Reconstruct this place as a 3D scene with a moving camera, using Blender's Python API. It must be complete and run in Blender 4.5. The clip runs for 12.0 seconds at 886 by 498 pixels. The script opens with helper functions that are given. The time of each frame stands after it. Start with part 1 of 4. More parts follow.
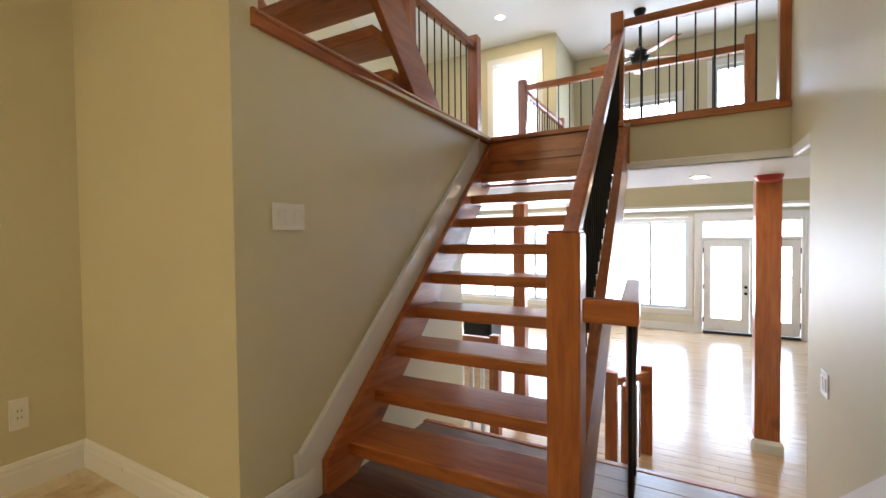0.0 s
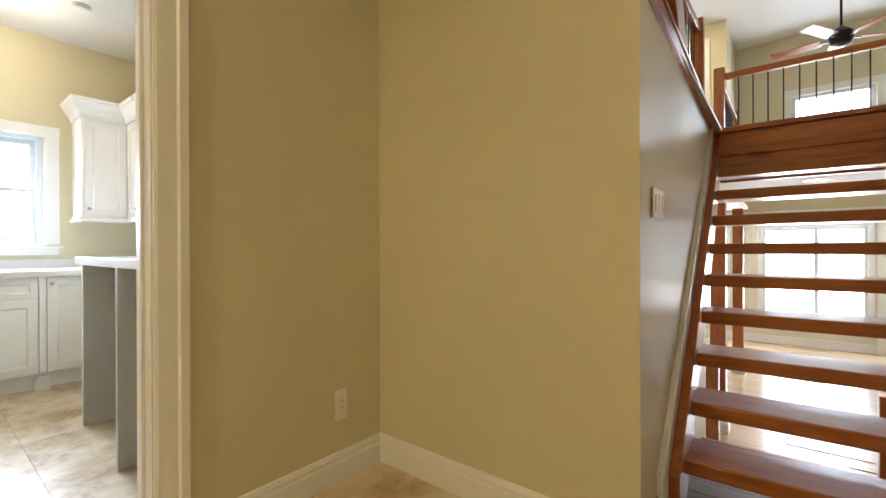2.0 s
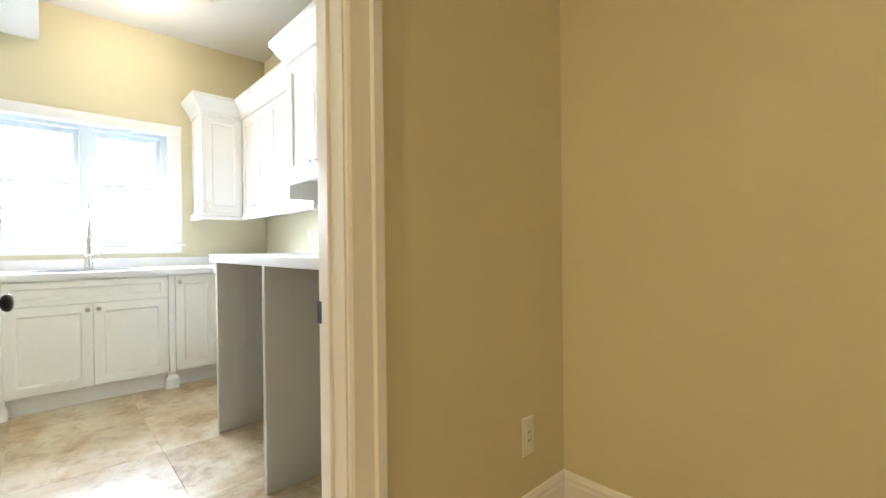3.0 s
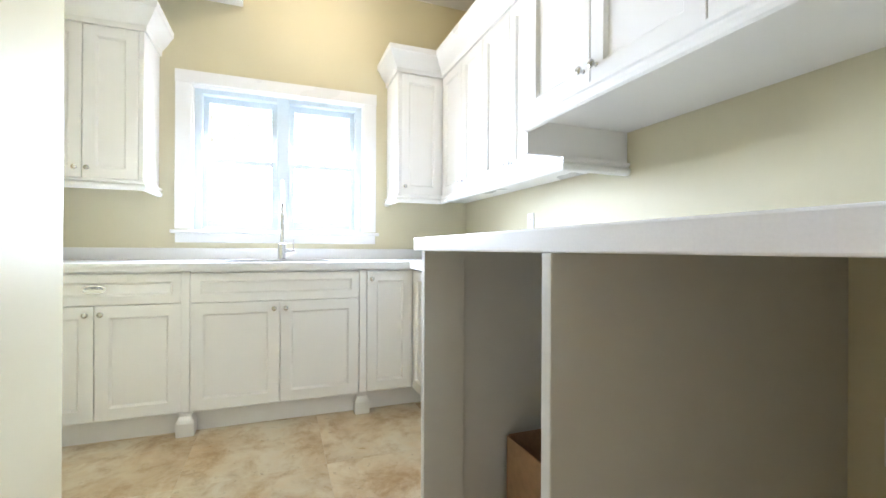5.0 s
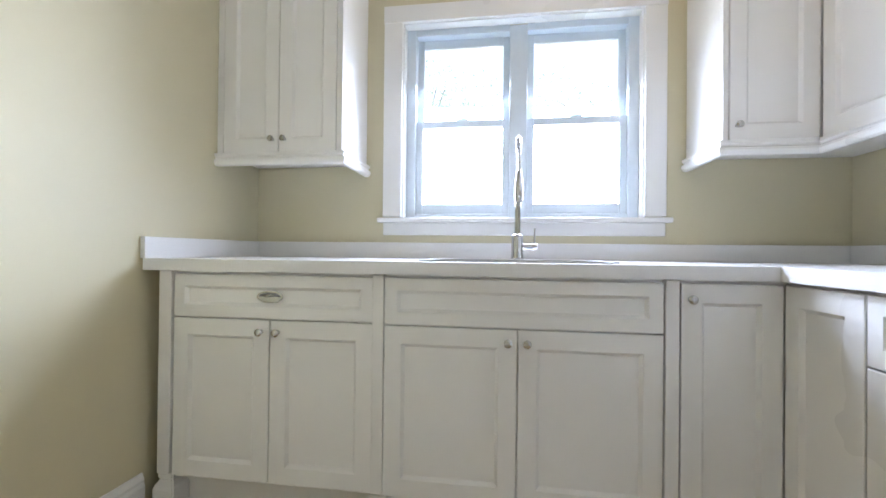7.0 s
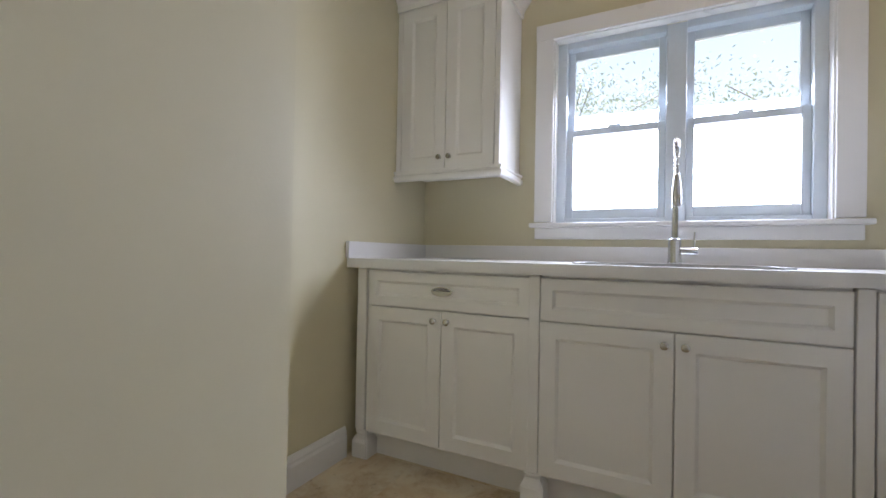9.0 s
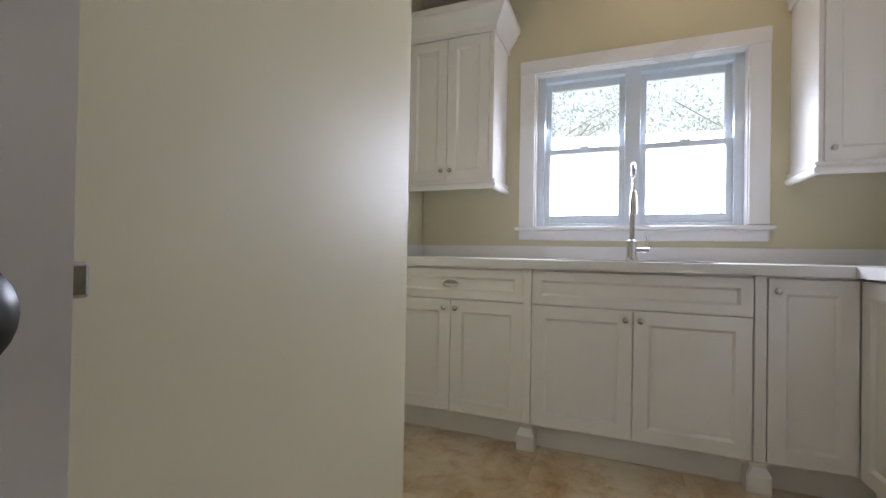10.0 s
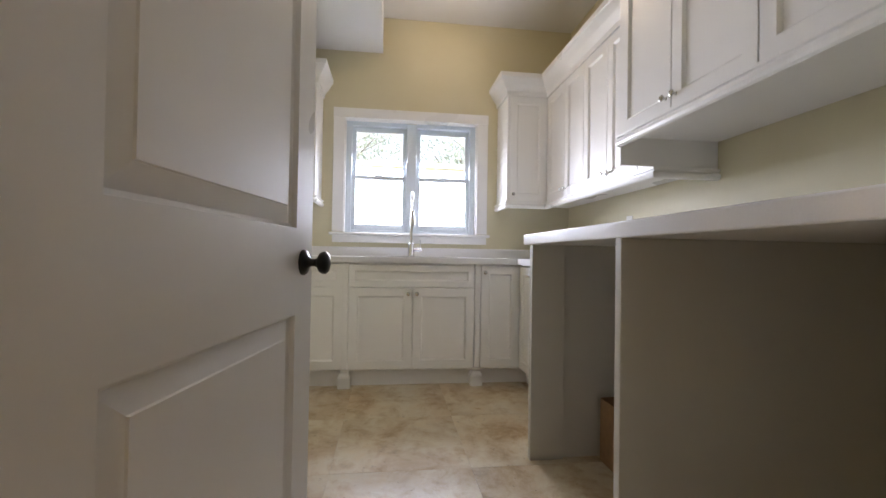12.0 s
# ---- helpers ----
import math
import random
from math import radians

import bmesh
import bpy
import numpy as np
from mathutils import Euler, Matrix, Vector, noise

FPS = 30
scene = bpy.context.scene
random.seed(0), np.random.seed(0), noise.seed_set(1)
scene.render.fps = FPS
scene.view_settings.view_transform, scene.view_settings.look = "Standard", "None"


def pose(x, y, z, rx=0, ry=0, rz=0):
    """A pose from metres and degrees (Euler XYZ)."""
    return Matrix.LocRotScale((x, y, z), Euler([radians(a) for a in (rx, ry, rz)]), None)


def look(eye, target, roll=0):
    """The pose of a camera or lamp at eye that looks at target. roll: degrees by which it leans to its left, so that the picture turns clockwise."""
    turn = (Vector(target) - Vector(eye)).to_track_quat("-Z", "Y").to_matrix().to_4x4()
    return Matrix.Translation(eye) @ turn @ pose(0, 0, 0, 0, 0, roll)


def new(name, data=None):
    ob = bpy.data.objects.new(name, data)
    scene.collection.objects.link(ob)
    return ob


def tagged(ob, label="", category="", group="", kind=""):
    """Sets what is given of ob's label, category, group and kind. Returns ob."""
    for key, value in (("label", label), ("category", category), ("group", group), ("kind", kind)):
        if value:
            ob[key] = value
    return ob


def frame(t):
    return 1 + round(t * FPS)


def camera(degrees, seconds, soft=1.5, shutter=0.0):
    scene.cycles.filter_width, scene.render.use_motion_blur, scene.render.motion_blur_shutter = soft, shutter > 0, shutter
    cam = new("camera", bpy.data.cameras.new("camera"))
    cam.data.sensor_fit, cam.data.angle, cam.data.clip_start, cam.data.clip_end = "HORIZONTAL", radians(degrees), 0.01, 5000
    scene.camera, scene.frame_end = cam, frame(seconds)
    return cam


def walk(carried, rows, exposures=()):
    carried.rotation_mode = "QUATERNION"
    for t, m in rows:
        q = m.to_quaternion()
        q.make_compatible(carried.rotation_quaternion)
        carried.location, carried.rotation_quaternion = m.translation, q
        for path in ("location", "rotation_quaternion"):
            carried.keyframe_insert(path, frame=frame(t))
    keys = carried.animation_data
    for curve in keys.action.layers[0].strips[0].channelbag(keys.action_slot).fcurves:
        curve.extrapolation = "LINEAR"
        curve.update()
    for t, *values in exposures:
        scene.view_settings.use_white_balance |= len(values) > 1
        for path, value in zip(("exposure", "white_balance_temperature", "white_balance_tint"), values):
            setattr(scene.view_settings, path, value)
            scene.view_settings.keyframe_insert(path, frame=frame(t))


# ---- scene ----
cam = camera(92.0, 12.0)
PATH = [
    (0, (0.252, -0.024, 1.136), (-0.733, 1.716, 1.085), -0.6),
    (0.5, (0.065, -0.157, 1.123), (-0.948, 1.567, 1.087), -0.6),
    (1, (-0.181, -0.286, 1.111), (-1.262, 1.397, 1.089), -0.5),
    (1.5, (-0.478, -0.444, 1.097), (-1.632, 1.19, 1.078), -0.4),
    (2, (-0.795, -0.543, 1.069), (-2.044, 1.019, 1.065), -0.2),
    (2.5, (-1.133, -0.602, 1.057), (-2.497, 0.861, 1.054), -0.4),
    (3, (-1.449, -0.598, 1.057), (-2.914, 0.763, 1.043), -0.6),
    (5, (-2.663, -0.364, 0.983), (-4.533, 0.346, 0.985), 0.3),
    (5.5, (-2.982, -0.332, 0.973), (-4.921, 0.156, 0.973), 0.4),
    (6, (-3.3, -0.323, 0.97), (-5.286, -0.082, 0.967), 0.5),
    (6.5, (-3.591, -0.362, 0.952), (-5.591, -0.361, 0.965), 0.5),
    (7, (-3.833, -0.404, 0.94), (-5.811, -0.695, 0.953), 0.6),
    (7.5, (-3.954, -0.44, 0.935), (-5.855, -1.06, 0.956), 0.7),
    (9.5, (-3.419, -0.407, 0.94), (-5.201, -1.315, 0.957), 1.1),
    (10, (-3.178, -0.448, 0.93), (-5.036, -1.188, 0.949), 1.0),
    (10.5, (-2.983, -0.476, 0.906), (-4.915, -0.994, 0.938), 1.1),
    (11, (-2.723, -0.456, 0.908), (-4.689, -0.823, 0.937), 1.1),
    (11.5, (-2.472, -0.479, 0.921), (-4.467, -0.614, 0.948), 1.2),
    (12, (-2.226, -0.533, 0.924), (-4.21, -0.283, 0.953), 0.9),
]
EXPOSURES = [(0, 3.3, 5950, 16), (1, 3.08, 6200, 15.5), (1.5, 3.05, 6300, 15), (2.5, 3.48, 6450, 14.5), (3, 3.48, 6250, 13), (5, 3.38, 6050, 15), (5.5, 3.25, 6000, 16), (6.5, 2.9, 5950, 18),
             (7.5, 2.25, 6000, 21), (9.5, 1.85, 6400, 23), (10.5, 1.92, 6500, 24), (12, 2.12, 6600, 23.5)]
walk(cam, [(t, look(eye, target, roll)) for t, eye, target, roll in PATH], EXPOSURES)

# ---- world and light ----
world = bpy.data.worlds.new("world")
scene.world = world
world.use_nodes = True
wt = world.node_tree
sky = wt.nodes.new("ShaderNodeTexSky")
sky.sky_type, sky.sun_disc = "NISHITA", False
sky.air_density, sky.dust_density, sky.ozone_density = 1.7, 10.0, 0.0
sky.sun_elevation, sky.sun_rotation = radians(52), radians(105)
wt.links.new(sky.outputs[0], wt.nodes["Background"].inputs[0])
wt.nodes["Background"].inputs[1].default_value = 0.15
SUN = new("sun", bpy.data.lights.new("sun", "SUN"))
SUN.data.energy, SUN.data.angle, SUN.data.color = 4.5, radians(0.6), (1.0, 0.95, 0.88)
SUN.rotation_euler = (radians(38), 0, radians(75))


def area_lamp(name, m, w, h, power, color=(1, 1, 1)):
    """Daylight standing in a window's opening, or the mouth of a downlight."""
    d = bpy.data.lights.new(name, "AREA")
    d.shape, d.size, d.size_y, d.energy, d.color = "RECTANGLE", w, h, power, color
    ob = new(name, d)
    ob.matrix_world = m
    return ob


DAY = (0.74, 0.86, 1.0)
WARM = (1.0, 0.80, 0.46)
window_light = area_lamp("daylight_laundry", look((-6.16, -0.38, 1.46), (-4.16, -0.42, 0.25)), 1.08, 0.78, 12.5, DAY)
window_light.data.spread = radians(135)
area_lamp("daylight_garden_door", look((1.29, 9.66, 0.33), (1.29, 3.0, 0.33)), 1.5, 2.1, 8.0, DAY)
area_lamp("daylight_garden_window", look((-0.42, 9.66, 0.56), (-0.42, 3.0, 0.56)), 1.4, 1.7, 8.2, DAY)
area_lamp("daylight_side_window", look((-3.23, 9.66, 0.56), (-3.23, 3.0, 0.56)), 3.0, 1.7, 12.0, DAY)
area_lamp("daylight_upper_window", look((-0.28, 7.62, 2.85), (-0.28, 3.0, 2.85)), 0.86, 0.78, 3.6, DAY)
area_lamp("daylight_upper_side_window", look((0.82, 7.62, 3.03), (0.82, 3.0, 3.03)), 0.39, 1.15, 2.6, DAY)
area_lamp("daylight_upper_door", look((-2.035, 6.405, 2.89), (-2.035, 3.0, 2.89)), 0.68, 1.85, 2.6, DAY)

# ---- materials ----


def nodes_of(name):
    m = bpy.data.materials.new(name)
    m.use_nodes = True
    nt = m.node_tree
    return m, nt, nt.nodes["Principled BSDF"]


def ramp(nt, fac, stops):
    r = nt.nodes.new("ShaderNodeValToRGB")
    e = r.color_ramp.elements
    while len(e) < len(stops):
        e.new(0.5)
    for el, (p, c) in zip(e, stops):
        el.position, el.color = p, (*c, 1)
    nt.links.new(fac, r.inputs[0])
    return r.outputs[0]


def noise_of(nt, scale, detail=4, stretch=(1, 1, 1), rough=0.55, dist=0.0):
    c = nt.nodes.new("ShaderNodeTexCoord")
    mp = nt.nodes.new("ShaderNodeMapping")
    mp.inputs["Scale"].default_value = stretch
    n = nt.nodes.new("ShaderNodeTexNoise")
    n.inputs["Scale"].default_value, n.inputs["Detail"].default_value = scale, detail
    n.inputs["Roughness"].default_value, n.inputs["Distortion"].default_value = rough, dist
    nt.links.new(c.outputs["Object"], mp.inputs[0])
    nt.links.new(mp.outputs[0], n.inputs[0])
    return n.outputs[0]


def mixed(nt, fac, a, b, mode="MIX"):
    n = nt.nodes.new("ShaderNodeMix")
    n.data_type, n.blend_type = "RGBA", mode
    for sock, v in ((n.inputs[0], fac), (n.inputs[6], a), (n.inputs[7], b)):
        if hasattr(v, "links"):
            nt.links.new(v, sock)
        elif isinstance(v, tuple):
            sock.default_value = (*v, 1)
        else:
            sock.default_value = v
    return n.outputs[2]


def bump(nt, bsdf, height, strength, dist=0.002):
    b = nt.nodes.new("ShaderNodeBump")
    b.inputs["Strength"].default_value, b.inputs["Distance"].default_value = strength, dist
    nt.links.new(height, b.inputs["Height"])
    nt.links.new(b.outputs[0], bsdf.inputs["Normal"])


def paint(name, color, rough=0.45, grain=180, vary=0.05, relief=0.12, patch=1.3, gloss=0.5):
    """Rolled wall paint or sprayed trim paint, with a fine stipple and faint patches."""
    m, nt, p = nodes_of(name)
    big = noise_of(nt, patch, 3)
    lo = tuple(c * (1 - vary) for c in color)
    hi = tuple(min(1, c * (1 + vary)) for c in color)
    nt.links.new(ramp(nt, big, [(0.3, lo), (0.7, hi)]), p.inputs["Base Color"])
    fine = noise_of(nt, grain, 2)
    p.inputs["Specular IOR Level"].default_value = gloss
    nt.links.new(ramp(nt, big, [(0.3, (rough - 0.04,) * 3), (0.7, (rough + 0.05,) * 3)]), p.inputs["Roughness"])
    bump(nt, p, fine, relief, 0.0015)
    return m


def wood(name, dark, mid, light, axis, rough=0.3, scale=1.0, coat=0.3):
    """Stained knotty timber with the grain along one axis."""
    m, nt, p = nodes_of(name)
    st = [10 * scale] * 3
    st["xyz".index(axis)] = 1.1 * scale
    grain = noise_of(nt, 3.0, 6, tuple(st), 0.65, 0.6)
    st2 = [60 * scale] * 3
    st2["xyz".index(axis)] = 2.0 * scale
    fine = noise_of(nt, 2.0, 3, tuple(st2))
    base = ramp(nt, grain, [(0.28, dark), (0.5, mid), (0.72, light)])
    base = mixed(nt, 0.12, base, ramp(nt, fine, [(0.35, dark), (0.65, light)]))
    kn = noise_of(nt, 5.5 * scale, 1, tuple(1.0 if a != axis else 0.45 for a in "xyz"), 0.4, 0.3)
    spot = ramp(nt, kn, [(0.70, (1, 1, 1)), (0.78, (0.35, 0.28, 0.24))])
    base = mixed(nt, 1.0, base, spot, "MULTIPLY")
    info = nt.nodes.new("ShaderNodeObjectInfo")
    tone = ramp(nt, info.outputs["Random"], [(0, (0.86, 0.86, 0.86)), (1, (1, 1, 1))])
    base = mixed(nt, 1.0, base, tone, "MULTIPLY")
    nt.links.new(base, p.inputs["Base Color"])
    p.inputs["Roughness"].default_value = rough
    p.inputs["Coat Weight"].default_value, p.inputs["Coat Roughness"].default_value = coat, 0.2
    bump(nt, p, fine, 0.15, 0.001)
    return m


def travertine(name):
    """Honed stone, blotched cream and tan with rusty and grey clouds; each tile cut from another part of the slab."""
    m, nt, p = nodes_of(name)
    info = nt.nodes.new("ShaderNodeObjectInfo")
    c0 = nt.nodes.new("ShaderNodeTexCoord")
    off = nt.nodes.new("ShaderNodeVectorMath")
    off.operation = "MULTIPLY_ADD"
    off.inputs[1].default_value = (41.0, 23.0, 7.0)
    nt.links.new(info.outputs["Random"], off.inputs[0])
    nt.links.new(c0.outputs["Object"], off.inputs[2])

    def cloud(scale, detail, rough, dist):
        n = nt.nodes.new("ShaderNodeTexNoise")
        n.inputs["Scale"].default_value, n.inputs["Detail"].default_value = scale, detail
        n.inputs["Roughness"].default_value, n.inputs["Distortion"].default_value = rough, dist
        nt.links.new(off.outputs[0], n.inputs[0])
        return n.outputs[0]

    a, b, c, d = cloud(3.0, 6, 0.6, 0.5), cloud(6.5, 8, 0.68, 0.35), cloud(30.0, 5, 0.6, 0.2), cloud(1.6, 3, 0.5, 0.2)
    base = ramp(nt, a, [(0.30, (0.50, 0.35, 0.19)), (0.42, (0.64, 0.50, 0.32)), (0.54, (0.74, 0.64, 0.47)), (0.72, (0.78, 0.71, 0.58))])
    rust = ramp(nt, b, [(0.30, (0.42, 0.30, 0.20)), (0.41, (0.80, 0.68, 0.52)), (0.52, (1, 1, 1)), (0.70, (1.0, 0.90, 0.74))])
    base = mixed(nt, 0.68, base, rust, "MULTIPLY")
    grey = ramp(nt, d, [(0.35, (0.86, 0.87, 0.88)), (0.62, (1, 1, 1))])
    base = mixed(nt, 0.8, base, grey, "MULTIPLY")
    pit = ramp(nt, c, [(0.29, (0.5, 0.42, 0.35)), (0.36, (1, 1, 1))])
    base = mixed(nt, 0.6, base, pit, "MULTIPLY")
    nt.links.new(base, p.inputs["Base Color"])
    nt.links.new(ramp(nt, b, [(0.3, (0.42,) * 3), (0.7, (0.27,) * 3)]), p.inputs["Roughness"])
    bump(nt, p, c, 0.12, 0.001)
    return m


def oak_floor(name):
    m, nt, p = nodes_of(name)
    c = nt.nodes.new("ShaderNodeTexCoord")
    br = nt.nodes.new("ShaderNodeTexBrick")
    br.inputs["Scale"].default_value, br.inputs["Mortar Size"].default_value = 1.0, 0.0015
    br.inputs["Brick Width"].default_value, br.inputs["Row Height"].default_value = 1.4, 0.085
    br.inputs["Color1"].default_value, br.inputs["Color2"].default_value = (0.50, 0.32, 0.16, 1), (0.62, 0.43, 0.24, 1)
    br.inputs["Mortar"].default_value = (0.20, 0.12, 0.06, 1)
    nt.links.new(c.outputs["Object"], br.inputs[0])
    g = noise_of(nt, 3.0, 6, (1.2, 18, 1), 0.6, 0.4)
    nt.links.new(mixed(nt, 0.35, br.outputs[0], ramp(nt, g, [(0.3, (0.42, 0.26, 0.12)), (0.7, (0.68, 0.50, 0.30))])), p.inputs["Base Color"])
    p.inputs["Roughness"].default_value = 0.22
    p.inputs["Coat Weight"].default_value, p.inputs["Coat Roughness"].default_value = 0.5, 0.12
    bump(nt, p, g, 0.06, 0.001)
    return m


def plain(name, color, rough, metal=0.0, grain=60.0, vary=0.06):
    m, nt, p = nodes_of(name)
    n = noise_of(nt, grain, 3)
    nt.links.new(ramp(nt, n, [(0.3, tuple(c * (1 - vary) for c in color)), (0.7, tuple(min(1, c * (1 + vary)) for c in color))]), p.inputs["Base Color"])
    p.inputs["Roughness"].default_value, p.inputs["Metallic"].default_value = rough, metal
    return m


def leafy(name):
    """Thin leaves that let some sun through."""
    m, nt, p = nodes_of(name)
    n = noise_of(nt, 5.0, 3)
    nt.links.new(ramp(nt, n, [(0.3, (0.07, 0.10, 0.055)), (0.7, (0.11, 0.13, 0.09))]), p.inputs["Base Color"])
    p.inputs["Roughness"].default_value = 0.45
    tr = nt.nodes.new("ShaderNodeBsdfTranslucent")
    tr.inputs[0].default_value = (0.46, 0.55, 0.46, 1)
    mx = nt.nodes.new("ShaderNodeMixShader")
    mx.inputs[0].default_value = 0.55
    nt.links.new(p.outputs[0], mx.inputs[1])
    nt.links.new(tr.outputs[0], mx.inputs[2])
    nt.links.new(mx.outputs[0], nt.nodes["Material Output"].inputs[0])
    return m


def glass(name):
    m, nt, p = nodes_of(name)
    p.inputs["Base Color"].default_value = (0.97, 0.99, 1, 1)
    p.inputs["Roughness"].default_value, p.inputs["IOR"].default_value = 0.0, 1.45
    p.inputs["Transmission Weight"].default_value = 1.0
    return m


def glow(name, color, strength):
    m, nt, p = nodes_of(name)
    p.inputs["Base Color"].default_value = (*color, 1)
    p.inputs["Emission Color"].default_value, p.inputs["Emission Strength"].default_value = (*color, 1), strength
    return m


WALL = paint("khaki_wall_paint", (0.64, 0.585, 0.405), 0.50, 160, 0.03, gloss=0.32)
# Khaki wall paint paled to put window bloom into the garden wall's colour
PALED_WALL = paint("bloom_paled_wall_paint", (0.66, 0.63, 0.53), 0.55, 160, 0.03, gloss=0.3)
WHITE = paint("white_trim_paint", (0.80, 0.79, 0.77), 0.30, 90, 0.015, 0.03)
CABINET = paint("white_cabinet_lacquer", (0.845, 0.83, 0.80), 0.30, 70, 0.02, 0.03)
# Even grey of the desk's panel legs, darker than the cabinet lacquer
PANEL = paint("grey_panel_paint", (0.58, 0.56, 0.50), 0.45, 90, 0.03, 0.05)
CEILING = paint("flat_ceiling_paint", (0.78, 0.77, 0.74), 0.75, 220, 0.02)
COUNTER = plain("white_quartz", (0.78, 0.77, 0.76), 0.28, 0, 220, 0.02)
VINYL = plain("white_vinyl", (0.68, 0.75, 0.81), 0.35, 0, 30, 0.02)
STONE = travertine("travertine")
GROUT = plain("grout", (0.66, 0.57, 0.43), 0.8, 0, 120, 0.15)
TIMBER_X = wood("stained_fir_x", (0.25, 0.062, 0.012), (0.40, 0.113, 0.021), (0.50, 0.168, 0.034), "x")
TIMBER_Y = wood("stained_fir_y", (0.25, 0.062, 0.012), (0.40, 0.113, 0.021), (0.50, 0.168, 0.034), "y")
TIMBER_Z = wood("stained_fir_z", (0.25, 0.062, 0.012), (0.40, 0.113, 0.021), (0.50, 0.168, 0.034), "z")
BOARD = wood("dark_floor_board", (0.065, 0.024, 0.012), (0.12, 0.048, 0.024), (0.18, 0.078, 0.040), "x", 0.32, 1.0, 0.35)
OAK = oak_floor("oak_boards")
OAK_BOARD = wood("oak_board", (0.41, 0.27, 0.145), (0.52, 0.37, 0.22), (0.61, 0.46, 0.30), "x", 0.2, 0.7, 0.5)
IRON = plain("black_iron", (0.012, 0.011, 0.010), 0.42, 0.6)
BLACK = plain("black_enamel", (0.006, 0.006, 0.006), 0.30)
CHROME = plain("chrome", (0.58, 0.59, 0.60), 0.12, 1.0, 20, 0.02)
NICKEL = plain("satin_nickel", (0.60, 0.60, 0.59), 0.2, 1.0, 40, 0.04)
STEEL = plain("brushed_steel", (0.58, 0.58, 0.58), 0.28, 1.0, 90, 0.08)
PLATE = plain("white_plastic", (0.80, 0.78, 0.74), 0.35, 0, 30, 0.01)
CARD = plain("cardboard", (0.34, 0.20, 0.105), 0.85, 0, 30, 0.12)
GLASS = glass("window_glass")
LAMP_GLASS = glow("lit_lamp_glass", (1.0, 0.86, 0.66), 2.0)
RED = plain("red_plastic", (0.45, 0.035, 0.02), 0.4)
BLUE = plain("blue_plastic", (0.02, 0.05, 0.35), 0.4)
RUBBER = plain("dark_rubber", (0.02, 0.02, 0.022), 0.6)
LEAF = leafy("leaves")
BARK = plain("bark", (0.10, 0.095, 0.085), 0.9, 0, 25, 0.3)
GRASS = plain("lawn", (0.11, 0.15, 0.06), 0.9, 0, 6, 0.35)
STUCCO = plain("pale_stucco", (0.70, 0.70, 0.69), 0.9, 0, 40, 0.08)

# ---- mesh helpers ----


def part(name, bm, material, parent=None, label="", smooth=False):
    me = bpy.data.meshes.new(name)
    bmesh.ops.recalc_face_normals(bm, faces=bm.faces[:])
    for f in bm.faces:
        f.smooth = smooth
    bm.to_mesh(me)
    bm.free()
    me.materials.append(material)
    ob = new(name, me)
    if smooth:
        me.set_sharp_from_angle(angle=radians(40))
    if parent:
        ob.parent = parent
    if label:
        ob["label"] = label
    return ob


def thing(name, label, category, group="", kind="", at=(0, 0, 0)):
    ob = new(name)
    ob.location = at
    ob.empty_display_size = 0.1
    return tagged(ob, label, category, group, kind)


def add_box(bm, x0, x1, y0, y1, z0, z1, bev=0.0, m=None, seg=2):
    b = bmesh.new()
    bmesh.ops.create_cube(b, size=1)
    for v in b.verts:
        v.co = Vector(((x0 + x1) / 2 + v.co.x * (x1 - x0), (y0 + y1) / 2 + v.co.y * (y1 - y0), (z0 + z1) / 2 + v.co.z * (z1 - z0)))
    if bev:
        bmesh.ops.bevel(b, geom=b.edges[:], offset=bev, segments=seg, affect="EDGES", profile=0.5)
    join(bm, b, m)


def join(bm, b, m=None):
    if m is not None:
        b.transform(m)
    me = bpy.data.meshes.new("tmp")
    b.to_mesh(me)
    b.free()
    bm.from_mesh(me)
    bpy.data.meshes.remove(me)


def boxes(*specs, bev=0.0, m=None):
    bm = bmesh.new()
    for s in specs:
        add_box(bm, *s, bev=bev, m=m)
    return bm


def lathe(profile, seg=20, m=None):
    """A turned solid: profile of (radius, height) pairs round z."""
    bm = bmesh.new()
    rings = []
    for r, z in profile:
        rings.append([bm.verts.new((r * math.cos(a), r * math.sin(a), z)) for a in (2 * math.pi * i / seg for i in range(seg))])
    for a, b in zip(rings, rings[1:]):
        for i in range(seg):
            bm.faces.new((a[i], a[(i + 1) % seg], b[(i + 1) % seg], b[i]))
    bm.faces.new(rings[0])
    bm.faces.new(rings[-1])
    if m is not None:
        bm.transform(m)
    return bm


def tube(points, r, seg=10):
    """A round bar along points in space."""
    bm = bmesh.new()
    pts = [Vector(p) for p in points]
    rings = []
    for i, p in enumerate(pts):
        d = (pts[min(i + 1, len(pts) - 1)] - pts[max(i - 1, 0)]).normalized()
        u = d.orthogonal().normalized() if i == 0 else (u - d * u.dot(d)).normalized()
        w = d.cross(u)
        rings.append([bm.verts.new(p + r * (u * math.cos(a) + w * math.sin(a))) for a in (2 * math.pi * k / seg for k in range(seg))])
    for a, b in zip(rings, rings[1:]):
        for k in range(seg):
            bm.faces.new((a[k], a[(k + 1) % seg], b[(k + 1) % seg], b[k]))
    bm.faces.new(rings[0])
    bm.faces.new(rings[-1])
    return bm


